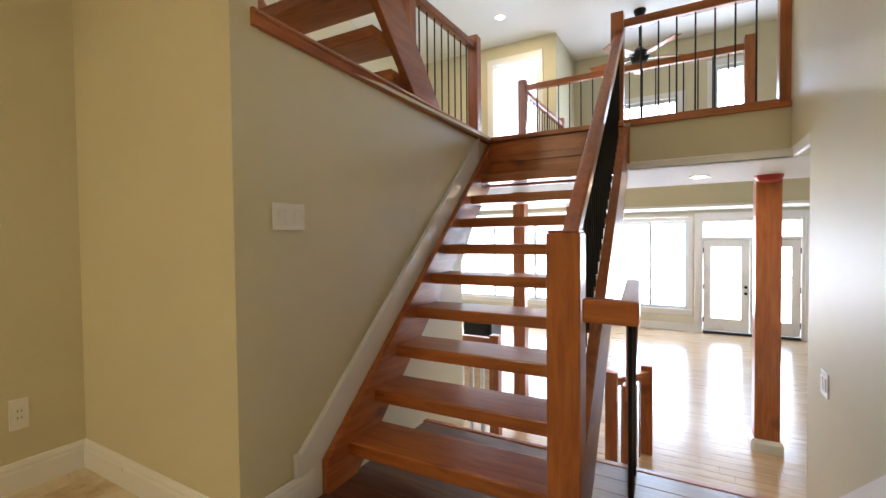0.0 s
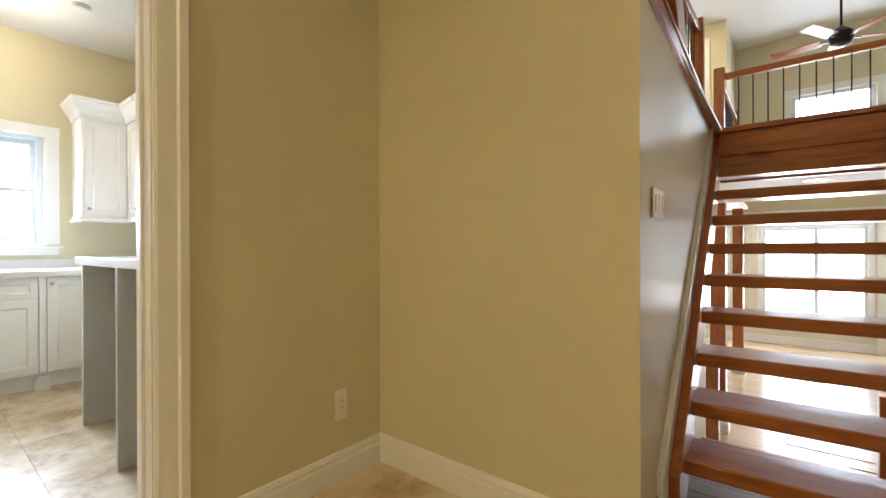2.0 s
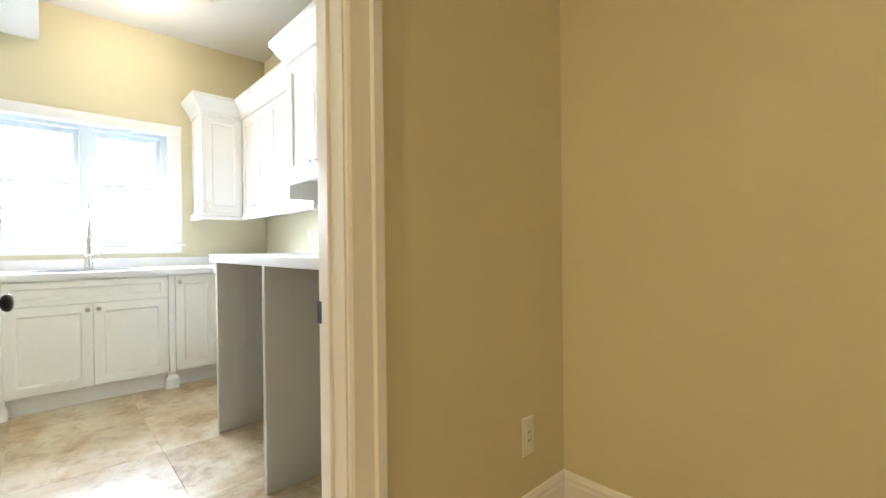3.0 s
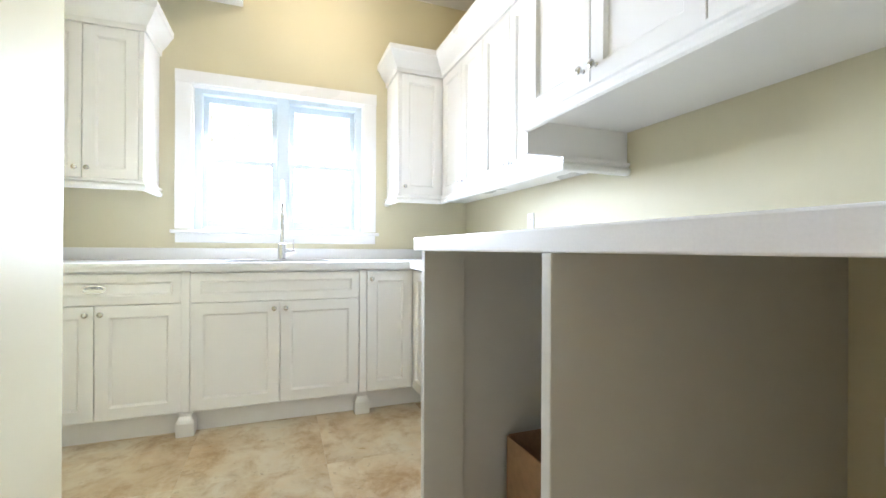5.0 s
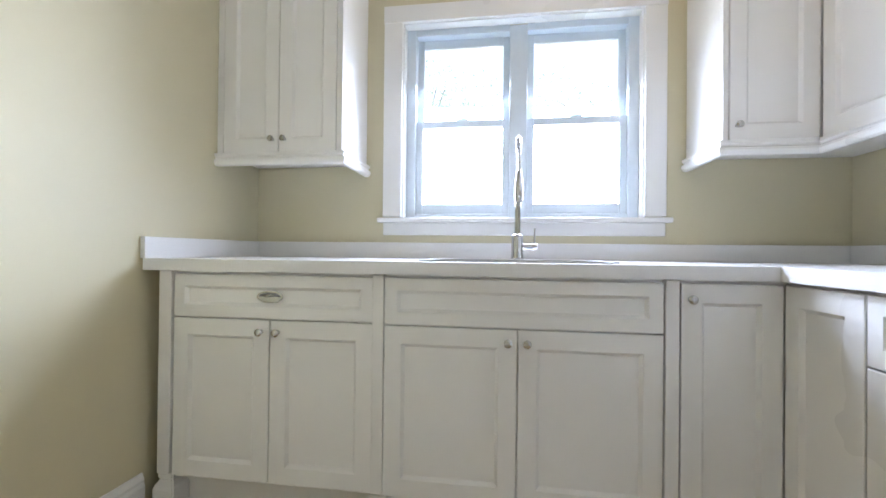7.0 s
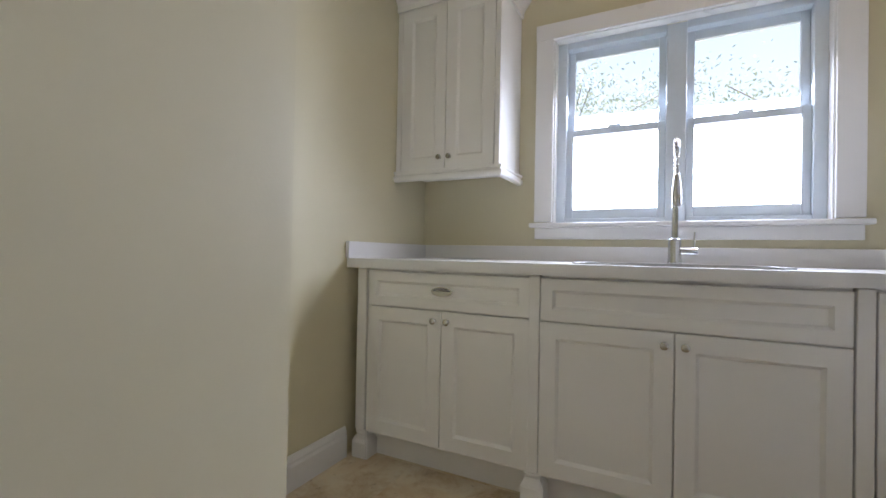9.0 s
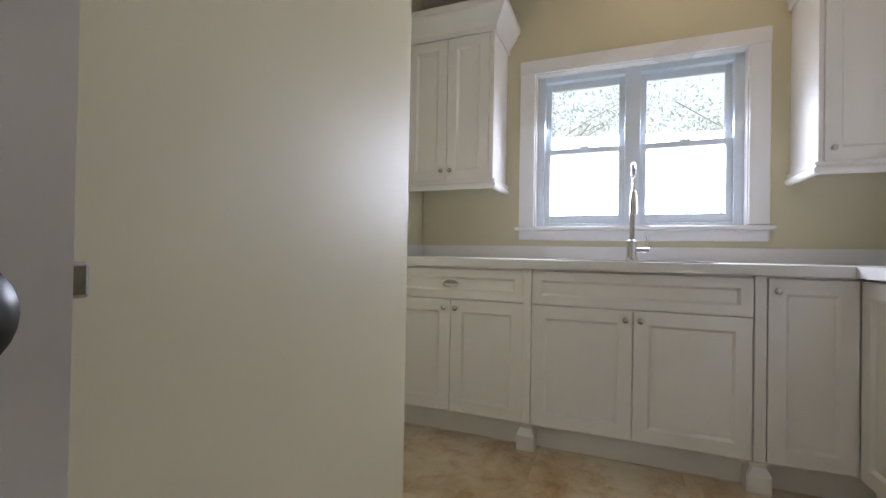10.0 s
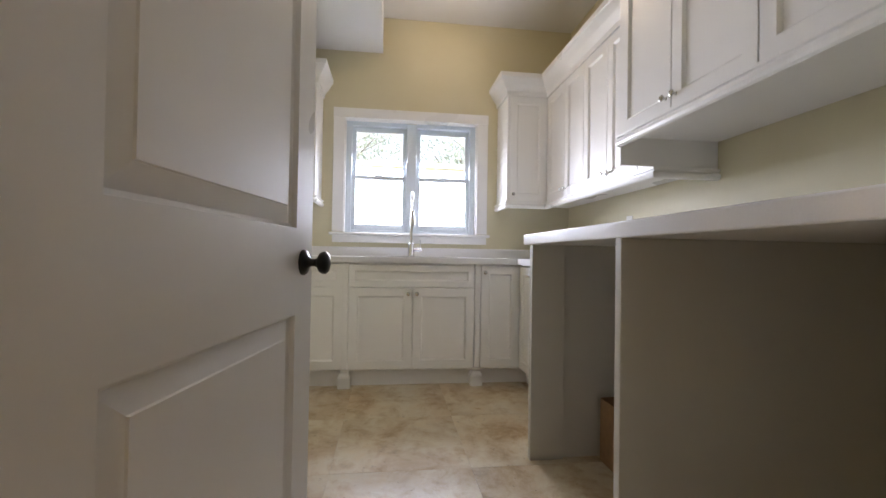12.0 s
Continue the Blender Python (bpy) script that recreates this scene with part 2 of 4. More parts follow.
def moulding(path, profile):
    """A moulding along a line in plan, mitred at its corners; profile of (out, z) pairs, out to the right of the way along the line."""
    bm = bmesh.new()
    pts = [Vector(p) for p in path]
    rows = []
    for i, p in enumerate(pts):
        ns = []
        for a, b in ((i - 1, i), (i, i + 1)):
            if 0 <= a and b < len(pts):
                d = (pts[b] - pts[a]).normalized()
                ns.append(Vector((d.y, -d.x)))
        n = ns[0] if len(ns) == 1 else (ns[0] + ns[1]) / (1 + ns[0].dot(ns[1]))
        rows.append([bm.verts.new((p.x + n.x * o, p.y + n.y * o, z)) for o, z in profile])
    k = len(profile)
    for a, b in zip(rows, rows[1:]):
        for i in range(k):
            bm.faces.new((a[i], a[(i + 1) % k], b[(i + 1) % k], b[i]))
    bm.faces.new(rows[0])
    bm.faces.new(rows[-1])
    return bm


def facing(origin, u):
    """The frame of a front: first axis along the front (to the viewer's right), second up, third out of it."""
    u = Vector((*u, 0))
    v = Vector((0, 0, 1))
    n = u.cross(v)
    m = Matrix((u, v, n)).transposed().to_4x4()
    m.translation = origin
    return m


def panel_front(w, h, t=0.02, rail=0.058, sink=0.011, m=None, bev=0.002):
    """A framed front with a sunk flat panel and a sloped inner edge, its back at 0 and its face at t."""
    bm = bmesh.new()
    ring = lambda a, b, z: [bm.verts.new((a, b, z)), bm.verts.new((w - a, b, z)), bm.verts.new((w - a, h - b, z)), bm.verts.new((a, h - b, z))]
    loops = [ring(0, 0, 0), ring(0, 0, t - bev), ring(bev, bev, t), ring(rail, rail, t), ring(rail + 0.003, rail + 0.003, t - 0.003), ring(rail + 0.011, rail + 0.011, t - sink)]
    for a, b in zip(loops, loops[1:]):
        for i in range(4):
            bm.faces.new((a[i], a[(i + 1) % 4], b[(i + 1) % 4], b[i]))
    bm.faces.new(loops[0])
    bm.faces.new(loops[-1])
    if m is not None:
        bm.transform(m)
    return bm


def knob_on(parent, m, name="knob"):
    """A small round cabinet knob, standing out along the third axis of m."""
    return part(name, lathe([(0.008, 0), (0.005, 0.004), (0.005, 0.012), (0.010, 0.015), (0.0135, 0.019), (0.0135, 0.023), (0.010, 0.026), (0.003, 0.027)], 18, m), NICKEL, parent, "satin nickel round knob", True)


def cup_pull_on(parent, m):
    """A half-round cup pull with a flange; m: its middle, third axis outwards."""
    bm = bmesh.new()
    rows = []
    for j in range(7):
        a = math.pi / 2 * j / 6
        row = []
        for i in range(13):
            b = math.pi * i / 12
            row.append(bm.verts.new((0.042 * math.cos(b) * (0.35 + 0.65 * math.cos(a)), 0.019 * math.sin(b) * math.cos(a) + 0.004 * math.sin(a) - 0.006, 0.026 * math.sin(a) * math.sin(b) ** 0.5)))
        rows.append(row)
    for a, b in zip(rows, rows[1:]):
        for i in range(12):
            bm.faces.new((a[i], a[i + 1], b[i + 1], b[i]))
    bmesh.ops.solidify(bm, geom=bm.faces[:], thickness=0.002)
    bm.transform(m)
    pull = part("cup_pull", bm, NICKEL, parent, "satin nickel cup pull", True)
    b2 = bmesh.new()
    r2 = [[b2.verts.new((k * 0.049 * math.cos(c), k * 0.021 * math.sin(c) - 0.003, z)) for c in (2 * math.pi * i / 24 for i in range(24))] for k, z in ((1, 0), (1, 0.002), (0.8, 0.003))]
    for a, b in zip(r2, r2[1:]):
        for i in range(24):
            b2.faces.new((a[i], a[(i + 1) % 24], b[(i + 1) % 24], b[i]))
    b2.faces.new(r2[0])
    b2.faces.new(r2[-1])
    b2.transform(m)
    part("flange", b2, NICKEL, pull)
    return pull


def structure(name, bm, material, label, category="wall", smooth=False):
    return tagged(part(name, bm, material, None, "", smooth), label, category, kind="structure")


def askew(ob):
    """Turns a thing with the stair flight, which runs slightly out of square with the laundry."""
    ob.matrix_world = Matrix.Translation((XG, YF, 0)) @ Matrix.Rotation(radians(1.7), 4, "Z") @ Matrix.Translation((-XG, -YF, 0)) @ ob.matrix_world
    return ob


# ---- large structure ----
XW, YR, YL = -5.91, 1.07, -1.69          # laundry: window wall, wall behind the desk, recessed side wall
XD0, XD1 = -2.40, -2.535                  # wall with the doorway: foyer face, laundry face
DY0, DY1 = -0.875, -0.052                 # doorway
YF, XG = 0.95, -1.165                    # end wall of the foyer nook, wall beside the stairs
UP, LOW = 1.970, -0.73                   # upper floor, living room floor
LCEIL, FCEIL, HIGH = 2.955, 3.05, 4.12
XR, YB, YU = 0.83, 9.54, 7.5                      # wall right of the stairs, garden wall
EDGE = 2.22                              # edge of the foyer floor

# floors
structure("floor", boxes((XW - 0.14, XD0, YL - 0.10, YR + 0.10, -0.16, -0.003), (XD0, XR + 0.10, -3.2, EDGE, -0.16, -0.003)), GROUT, "grout bed under honed travertine floor tiles", "floor")
structure("floor_living_room", boxes((-5.2, 4.2, EDGE - 0.1, 9.7, LOW - 0.12, LOW)), OAK, "glossy light oak board floor of the living room", "floor")

# laundry walls
w = boxes((XW - 0.16, XW, YL - 0.12, -0.925, -0.02, LCEIL), (XW - 0.16, XW, 0.225, YR + 0.12, -0.02, LCEIL), (XW - 0.16, XW, -0.925, 0.225, -0.02, 1.10), (XW - 0.16, XW, -0.925, 0.225, 2.08, LCEIL))
structure("wall_laundry_window", w, WALL, "khaki painted laundry wall pierced by a double window")
structure("wall_laundry_desk", boxes((XW, XD1, YR, YR + 0.12, -0.02, LCEIL)), WALL, "khaki painted laundry wall behind the counters")
structure("wall_laundry_recess", boxes((XW, -4.125, YL - 0.12, YL, -0.02, LCEIL)), WALL, "khaki painted wall at the end of the sink counter")
structure("wall_laundry_stub", boxes((-4.125, XD1, YL - 0.12, -0.92, -0.02, LCEIL)), WALL, "khaki painted laundry wall with a square corner")
structure("wall_doorway", boxes((XD1, XD0, -3.2, DY0 - 0.02, -0.02, FCEIL), (XD1, XD0, DY1 + 0.02, YF, -0.02, FCEIL), (XD1, XD0, DY0 - 0.02, DY1 + 0.02, 2.07, FCEIL)), WALL, "khaki painted wall with the laundry doorway")
structure("wall_laundry_corner", boxes((XD1, XD0, YF, YR + 0.12, -0.02, FCEIL)), WALL, "khaki painted wall between laundry and foyer")
YBAY = 0.96                                       # furred wall behind the machine bays
structure("wall_bay", boxes((-4.126, XD1, YBAY, YR, -0.02, 0.977)), WALL, "khaki painted furred wall behind the machine bays")
structure("ceiling_laundry", boxes((XW - 0.16, XD0, YL - 0.12, YR + 0.12, LCEIL, LCEIL + 0.1)), CEILING, "flat white laundry ceiling", "ceiling")
structure("soffit", boxes((XW + 0.002, XD1 - 0.002, YL + 0.002, -0.612, 2.645, LCEIL - 0.002)), CEILING, "white boxed soffit under the laundry ceiling", "ceiling")

# foyer walls
structure("wall_nook", boxes((XD0, XG, YF, YF + 0.12, -0.02, FCEIL)), WALL, "khaki painted end wall of the foyer nook")
b = bmesh.new()
side = [(YF + 0.12, LOW), (2.865, LOW), (2.865, 0.95), (3.41, 1.625), (3.41, UP - 0.001), (YF + 0.12, UP - 0.001)]
near, far = [b.verts.new((XG, y, z)) for y, z in side], [b.verts.new((XG - 0.12, y, z)) for y, z in side]
b.faces.new(near)
b.faces.new(far[::-1])
for i in range(6):
    b.faces.new((near[i], far[i], far[(i + 1) % 6], near[(i + 1) % 6]))
askew(structure("wall_stair", b, WALL, "khaki painted wall beside the open stairs"))
structure("wall_nook_upper", boxes((XD0, XG, YF - 0.1, YF, FCEIL + 0.1, HIGH), (XG, XR + 0.12, YF - 0.1, YF, FCEIL + 0.1, HIGH)), WALL, "khaki wall above the foyer ceiling")
structure("wall_right", boxes((XR, XR + 0.12, -3.2, 2.93, LOW, HIGH)), WALL, "khaki painted wall beside the steps down")
structure("wall_front", boxes((XD0, XR, -3.3, -3.2, -0.02, FCEIL)), WALL, "khaki painted wall at the foyer front")
structure("ceiling_foyer", boxes((XD0, XR, -3.2, YF, FCEIL, FCEIL + 0.1)), CEILING, "flat white foyer ceiling", "ceiling")

# upper floor round the stairs, and the living room
structure("floor_upper", boxes((-3.8, XG - 0.001, YF + 0.12, 3.41, UP - 0.02, UP), (-3.8, -1.30, 3.41, 7.0, 1.66, UP), (-1.30, 3.2, 3.41, 4.62, 1.66, UP)), WALL, "drywall-cased edge of the upper floor", "floor")
structure("ceiling_living_low", boxes((-5.0, -1.22, 3.41, 7.08, 1.62, 1.66), (-1.22, 3.2, 3.35, 4.70, 1.62, 1.66)), CEILING, "white ceiling under the upper floor", "ceiling")
structure("wall_upper_side", boxes((-3.9, -3.8, YF + 0.12, 6.3, UP, HIGH)), WALL, "khaki upper hall wall")
structure("wall_upper_hall", boxes((-3.8, -2.38, 6.3, 6.42, UP, HIGH), (-1.69, -1.40, 6.3, 6.42, UP, HIGH), (-2.38, -1.69, 6.3, 6.42, 3.82, HIGH), (-1.52, -1.40, 6.42, YU, UP, HIGH)), WALL, "khaki upper hall wall with a bright doorway")
structure("wall_upper_right", boxes((XR, XR + 0.12, 2.93, 3.62, 1.66, HIGH), (XR + 0.12, 3.2, 2.83, 2.93, LOW, HIGH)), WALL, "khaki wall beside the gallery")
structure("wall_gallery_far", boxes((-5.1, -0.72, YU, YU + 0.16, 1.58, HIGH), (0.16, 0.62, YU, YU + 0.16, 1.58, HIGH), (1.02, 4.2, YU, YU + 0.16, 1.58, HIGH),
                                    (-0.72, 0.16, YU, YU + 0.16, 1.58, 2.45), (-0.72, 0.16, YU, YU + 0.16, 3.25, HIGH), (0.62, 1.02, YU, YU + 0.16, 1.58, 2.45), (0.62, 1.02, YU, YU + 0.16, 3.62, HIGH)), WALL, "khaki upper wall with two windows")
g = []
for x0, x1, z0, z1 in ((-5.1, -4.75, LOW, 1.62), (-1.72, -1.13, LOW, 1.62), (0.30, 0.50, LOW, 1.62), (2.08, 4.2, LOW, 1.62),
                       (-4.75, -1.72, LOW, -0.30), (-4.75, -1.72, 1.50, 1.62), (-1.13, 0.30, LOW, -0.30), (-1.13, 0.30, 1.50, 1.62), (0.50, 2.08, 1.45, 1.62)):
    g.append((x0, x1, YB, YB + 0.16, z0, z1))
structure("wall_garden", boxes(*g), PALED_WALL, "bloom-paled khaki living room wall with windows and garden doors")
structure("ceiling_garden_room", boxes((-5.2, 4.3, YU + 0.16, YB + 0.16, 1.62, 1.72)), CEILING, "flat white ceiling before the garden doors", "ceiling")
structure("wall_living_left", boxes((-5.2, -5.1, EDGE - 0.2, YB + 0.16, LOW, HIGH)), WALL, "khaki living room side wall")
structure("wall_living_right", boxes((4.2, 4.3, 2.8, YB + 0.16, LOW, HIGH)), WALL, "khaki living room side wall")
structure("wall_below_foyer", boxes((-5.1, XG - 0.12, EDGE - 0.2, EDGE - 0.1, LOW, UP - 0.02)), WALL, "khaki wall under the upper hall")
structure("ceiling_high", boxes((-5.2, 4.3, YF - 0.1, YB + 0.16, HIGH, HIGH + 0.1)), CEILING, "white high ceiling over stairs and living room", "ceiling")
structure("wall_close_right", boxes((XR + 0.12, 4.3, 2.73, 2.83, LOW, HIGH)), WALL, "khaki closing wall")

# ---- outdoors ----
structure("ground", boxes((-60, 60, -60, 80, LOW - 0.35, LOW - 0.20)), GRASS, "sunlit lawn round the house", "ground")
# Unseen pale slab, added so the outlook through the garden doors reads white
structure("patio", boxes((-9.0, 9.0, 9.75, 40.0, LOW - 0.20, LOW - 0.06), bev=0.01), STUCCO, "pale patio added to whiten the view outside the garden doors", "ground")
structure("garden_wall", boxes((-11.4, -11.2, -8.0, 8.0, LOW - 0.2, 2.75), (-11.45, -11.15, -8.0, 8.0, 2.75, 2.85), bev=0.01), STUCCO, "pale sunlit garden wall outside the laundry", "wall")


def tree(x, y, h, spread, seed):
    rnd = random.Random(seed)
    t = thing("garden_tree", "leafy green garden tree behind the pale wall", "tree", "garden trees", at=(x, y, LOW - 0.2))
    limbs = bmesh.new()
    join(limbs, tube([(0, 0, 0), (0.06, 0.03, h * 0.25), (-0.04, 0.05, h * 0.5), (0.02, 0, h * 0.8)], 0.13, 9))
    tips = []
    for k in range(16):
        a, z0 = rnd.uniform(0, 6.28), h * rnd.uniform(0.25, 0.75)
        L = spread * rnd.uniform(0.5, 1.0)
        p = [(0, 0, z0), (L * 0.5 * math.cos(a), L * 0.5 * math.sin(a), z0 + L * 0.25), (L * math.cos(a + 0.3), L * math.sin(a + 0.3), z0 + L * 0.55)]
        join(limbs, tube(p, 0.013, 6))
        tips += [Vector(p[1]), Vector(p[2]), (Vector(p[1]) + Vector(p[2])) / 2]
    part("trunk", limbs, BARK, t, "", True)
    verts, faces = [], []
    for tip in tips:
        for _ in range(120):
            c = tip + Vector((rnd.gauss(0, 0.42), rnd.gauss(0, 0.42), rnd.gauss(0, 0.34)))
            u = Vector((rnd.gauss(0, 1), rnd.gauss(0, 1), rnd.gauss(0, 1))).normalized()
            v = u.orthogonal().normalized()
            sz = rnd.uniform(0.03, 0.06)
            n = len(verts)
            verts += [c - u * sz, c + v * sz * 0.45, c + u * sz, c - v * sz * 0.45]
            faces.append((n, n + 1, n + 2, n + 3))
    me = bpy.data.meshes.new("crown")
    me.from_pydata(verts, [], faces)
    me.materials.append(LEAF)
    crown = new("crown", me)
    crown.parent = t
    return t


tree(-14.2, 2.6, 6.2, 2.6, 3)
tree(-15.5, -2.2, 6.8, 2.8, 5)

# ---- laundry ----
BASE = [(0, 0), (0.016, 0), (0.016, 0.092), (0.012, 0.104), (0.013, 0.115), (0.006, 0.134), (0, 0.137)]


def baseboard(path):
    return structure("baseboard", moulding(path, BASE), WHITE, "tall white painted baseboard", "trim")


baseboard([(XD0, -3.19), (XD0, DY0 - 0.115)][::-1])
baseboard([(XG, 1.30), (XG, YF), (XD0, YF), (XD0, 0.058)][::-1])
baseboard([(XD1 - 0.025, -0.92), (-4.125, -0.92), (-4.125, YL), (-5.20, YL)])


# window: casing, sill, and two double-hung sashes
def double_hung(parent, y0, y1, z0, z1, x):
    """Two sashes in one opening; x: the inner face of the lower sash."""
    mid = (z0 + z1) / 2 + 0.005
    for low, a, b, xo in ((True, z0, mid + 0.018, x), (False, mid - 0.018, z1, x - 0.032)):
        sb = bmesh.new()
        r0 = 0.05 if low else 0.036
        r1 = 0.036 if low else 0.045
        add_box(sb, xo - 0.03, xo, y0, y0 + 0.034, a, b, 0.004)
        add_box(sb, xo - 0.03, xo, y1 - 0.034, y1, a, b, 0.004)
        add_box(sb, xo - 0.028, xo - 0.001, y0 + 0.034, y1 - 0.034, a, a + r0, 0.004)
        add_box(sb, xo - 0.028, xo - 0.001, y0 + 0.034, y1 - 0.034, b - r1, b, 0.004)
        sash = part("sash", sb, VINYL, parent)
        pane = part("pane", boxes((xo - 0.018, xo - 0.013, y0 + 0.030, y1 - 0.030, a + r0 - 0.004, b - r1 + 0.004)), GLASS, sash)
        pane.visible_shadow = False
        if low:
            part("lock", boxes((x - 0.022, x - 0.004, (y0 + y1) / 2 - 0.03, (y0 + y1) / 2 + 0.03, b, b + 0.012), bev=0.003), VINYL, sash)


win = thing("window_1", "white double window with paired sashes over the sink", "window", kind="structure")
WY0, WY1, WZ0, WZ1 = -0.91, 0.210, 1.105, 2.065
WM0, WM1 = -0.393, -0.307                        # mullion
fr = bmesh.new()
for y0, y1, z0, z1 in ((WY0 - 0.014, WY0 + 0.045, WZ0, WZ1 + 0.014), (WY1 - 0.045, WY1 + 0.014, WZ0, WZ1 + 0.014), (WM0, WM1, WZ0, WZ1)):
    add_box(fr, XW - 0.15, XW - 0.055, y0, y1, z0, z1, 0.004)
for y0, y1 in ((WY0 + 0.045, WM0), (WM1, WY1 - 0.045)):
    add_box(fr, XW - 0.15, XW - 0.058, y0, y1, WZ1 - 0.03, WZ1 + 0.014, 0.004)
    add_box(fr, XW - 0.15, XW - 0.058, y0, y1, WZ0 - 0.005, WZ0 + 0.028, 0.004)
part("window_frame", fr, VINYL, win)
double_hung(win, WY0 + 0.045, WM0, WZ0 + 0.028, WZ1 - 0.03, XW - 0.075)
double_hung(win, WM1, WY1 - 0.045, WZ0 + 0.028, WZ1 - 0.03, XW - 0.075)
jl = boxes((XW - 0.055, XW + 0.004, WY0 - 0.015, WY0 - 0.002, WZ0, WZ1 + 0.002), (XW - 0.055, XW + 0.004, WY1 + 0.002, WY1 + 0.015, WZ0, WZ1 + 0.002), (XW - 0.055, XW + 0.004, WY0 - 0.015, WY1 + 0.015, WZ1 + 0.002, WZ1 + 0.015))
part("reveal", jl, WHITE, win)
cs = bmesh.new()
add_box(cs, XW, XW + 0.020, WY0 - 0.103, WY0 - 0.009, WZ0 + 0.005, WZ1 + 0.008, 0.003)
add_box(cs, XW, XW + 0.020, WY1 + 0.009, WY1 + 0.103, WZ0 + 0.005, WZ1 + 0.008, 0.003)
add_box(cs, XW, XW + 0.023, WY0 - 0.105, WY1 + 0.105, WZ1 + 0.008, WZ1 + 0.092, 0.003)
part("casing", cs, WHITE, win)
part("window_sill", boxes((XW - 0.055, XW + 0.045, WY0 - 0.125, WY1 + 0.125, WZ0 - 0.024, WZ0), bev=0.006), WHITE, win)
part("apron", boxes((XW, XW + 0.018, WY0 - 0.10, WY1 + 0.10, WZ0 - 0.085, WZ0 - 0.024), bev=0.004), WHITE, win)

# base cabinets under the window
FX = -5.238                                       # carcass face; fronts stand 20 mm proud
CB = "white lacquered base cabinet"


def fronts(parent, m, u0, u1, z0, z1, knob=None, name="door", rail=0.058, pull=False):
    mm = m @ Matrix.Translation((u0, z0, 0))
    d = part(name, panel_front(u1 - u0, z1 - z0, rail=rail, m=mm), CABINET, parent)
    if knob is not None:
        knob_on(d, m @ Matrix.Translation((knob[0], knob[1], 0.02)))
    if pull:
        cup_pull_on(d, m @ Matrix.Translation(((u0 + u1) / 2, (z0 + z1) / 2 + 0.004, 0.02)))
    return d


MF = facing((FX, 0, 0), (0, 1))
GAP = 0.002
cab = thing("base_cabinet", CB + " with a drawer above two doors", "cabinet", "laundry base cabinets")
part("carcass", boxes((XW + 0.002, FX, -1.64, -0.835, 0.115, 0.862)), CABINET, cab)
part("toe_kick", boxes((FX - 0.08, FX - 0.06, -1.64, -0.835, 0.0, 0.115)), CABINET, cab)
fronts(cab, MF, -1.585, -0.843, 0.700, 0.852, name="drawer_front", rail=0.042, pull=True)
fronts(cab, MF, -1.585, -1.216, 0.130, 0.695, (-1.245, 0.655))
fronts(cab, MF, -1.212, -0.843, 0.130, 0.695, (-1.183, 0.655))
cab = thing("sink_cabinet", "white lacquered sink base with two doors and a blank panel", "cabinet", "laundry base cabinets")
part("carcass", boxes((XW + 0.002, FX, -0.805, 0.075, 0.115, 0.70), (FX - 0.03, FX, -0.805, 0.075, 0.70, 0.862)), CABINET, cab)
part("toe_kick", boxes((FX - 0.08, FX - 0.06, -0.805, 0.075, 0.0, 0.115)), CABINET, cab)
fronts(cab, MF, -0.803, 0.073, 0.697, 0.852, name="false_drawer", rail=0.042)
fronts(cab, MF, -0.803, -0.367, 0.128, 0.692, (-0.395, 0.652))
fronts(cab, MF, -0.363, 0.073, 0.128, 0.692, (-0.335, 0.652))
YC = 0.425                                        # carcass face of the run along the desk wall
MR = facing((0, YC, 0), (1, 0))
cab = thing("corner_cabinet", "white lacquered corner base cabinet with a folding door", "cabinet", "laundry base cabinets")
part("carcass", boxes((XW + 0.002, FX, 0.118, YR - 0.002, 0.115, 0.862), (FX, -4.935, YC, YR - 0.002, 0.115, 0.862)), CABINET, cab)
part("toe_kick", boxes((FX - 0.08, FX - 0.06, 0.118, YC + 0.07, 0.0, 0.115), (FX - 0.06, -4.935, YC + 0.06, YC + 0.08, 0.0, 0.115)), CABINET, cab)
fronts(cab, MF, 0.122, YC - 0.022, 0.130, 0.852, (0.148, 0.805))
fronts(cab, MR, FX + 0.022, -4.937, 0.125, 0.852)
cab = thing("drawer_cabinet", "white lacquered cabinet beside the desk with drawer and doors", "cabinet", "laundry base cabinets")
part("carcass", boxes((-4.933, -4.145, YC, YR - 0.002, 0.115, 0.862)), CABINET, cab)
part("toe_kick", boxes((-4.933, -4.145, YC + 0.06, YC + 0.08, 0.0, 0.115)), CABINET, cab)
fronts(cab, MR, -4.931, -4.150, 0.692, 0.852, name="drawer_front", rail=0.042, pull=True)
fronts(cab, MR, -4.931, -4.552, 0.130, 0.687, (-4.580, 0.647))
fronts(cab, MR, -4.548, -4.150, 0.130, 0.687, (-4.520, 0.647))


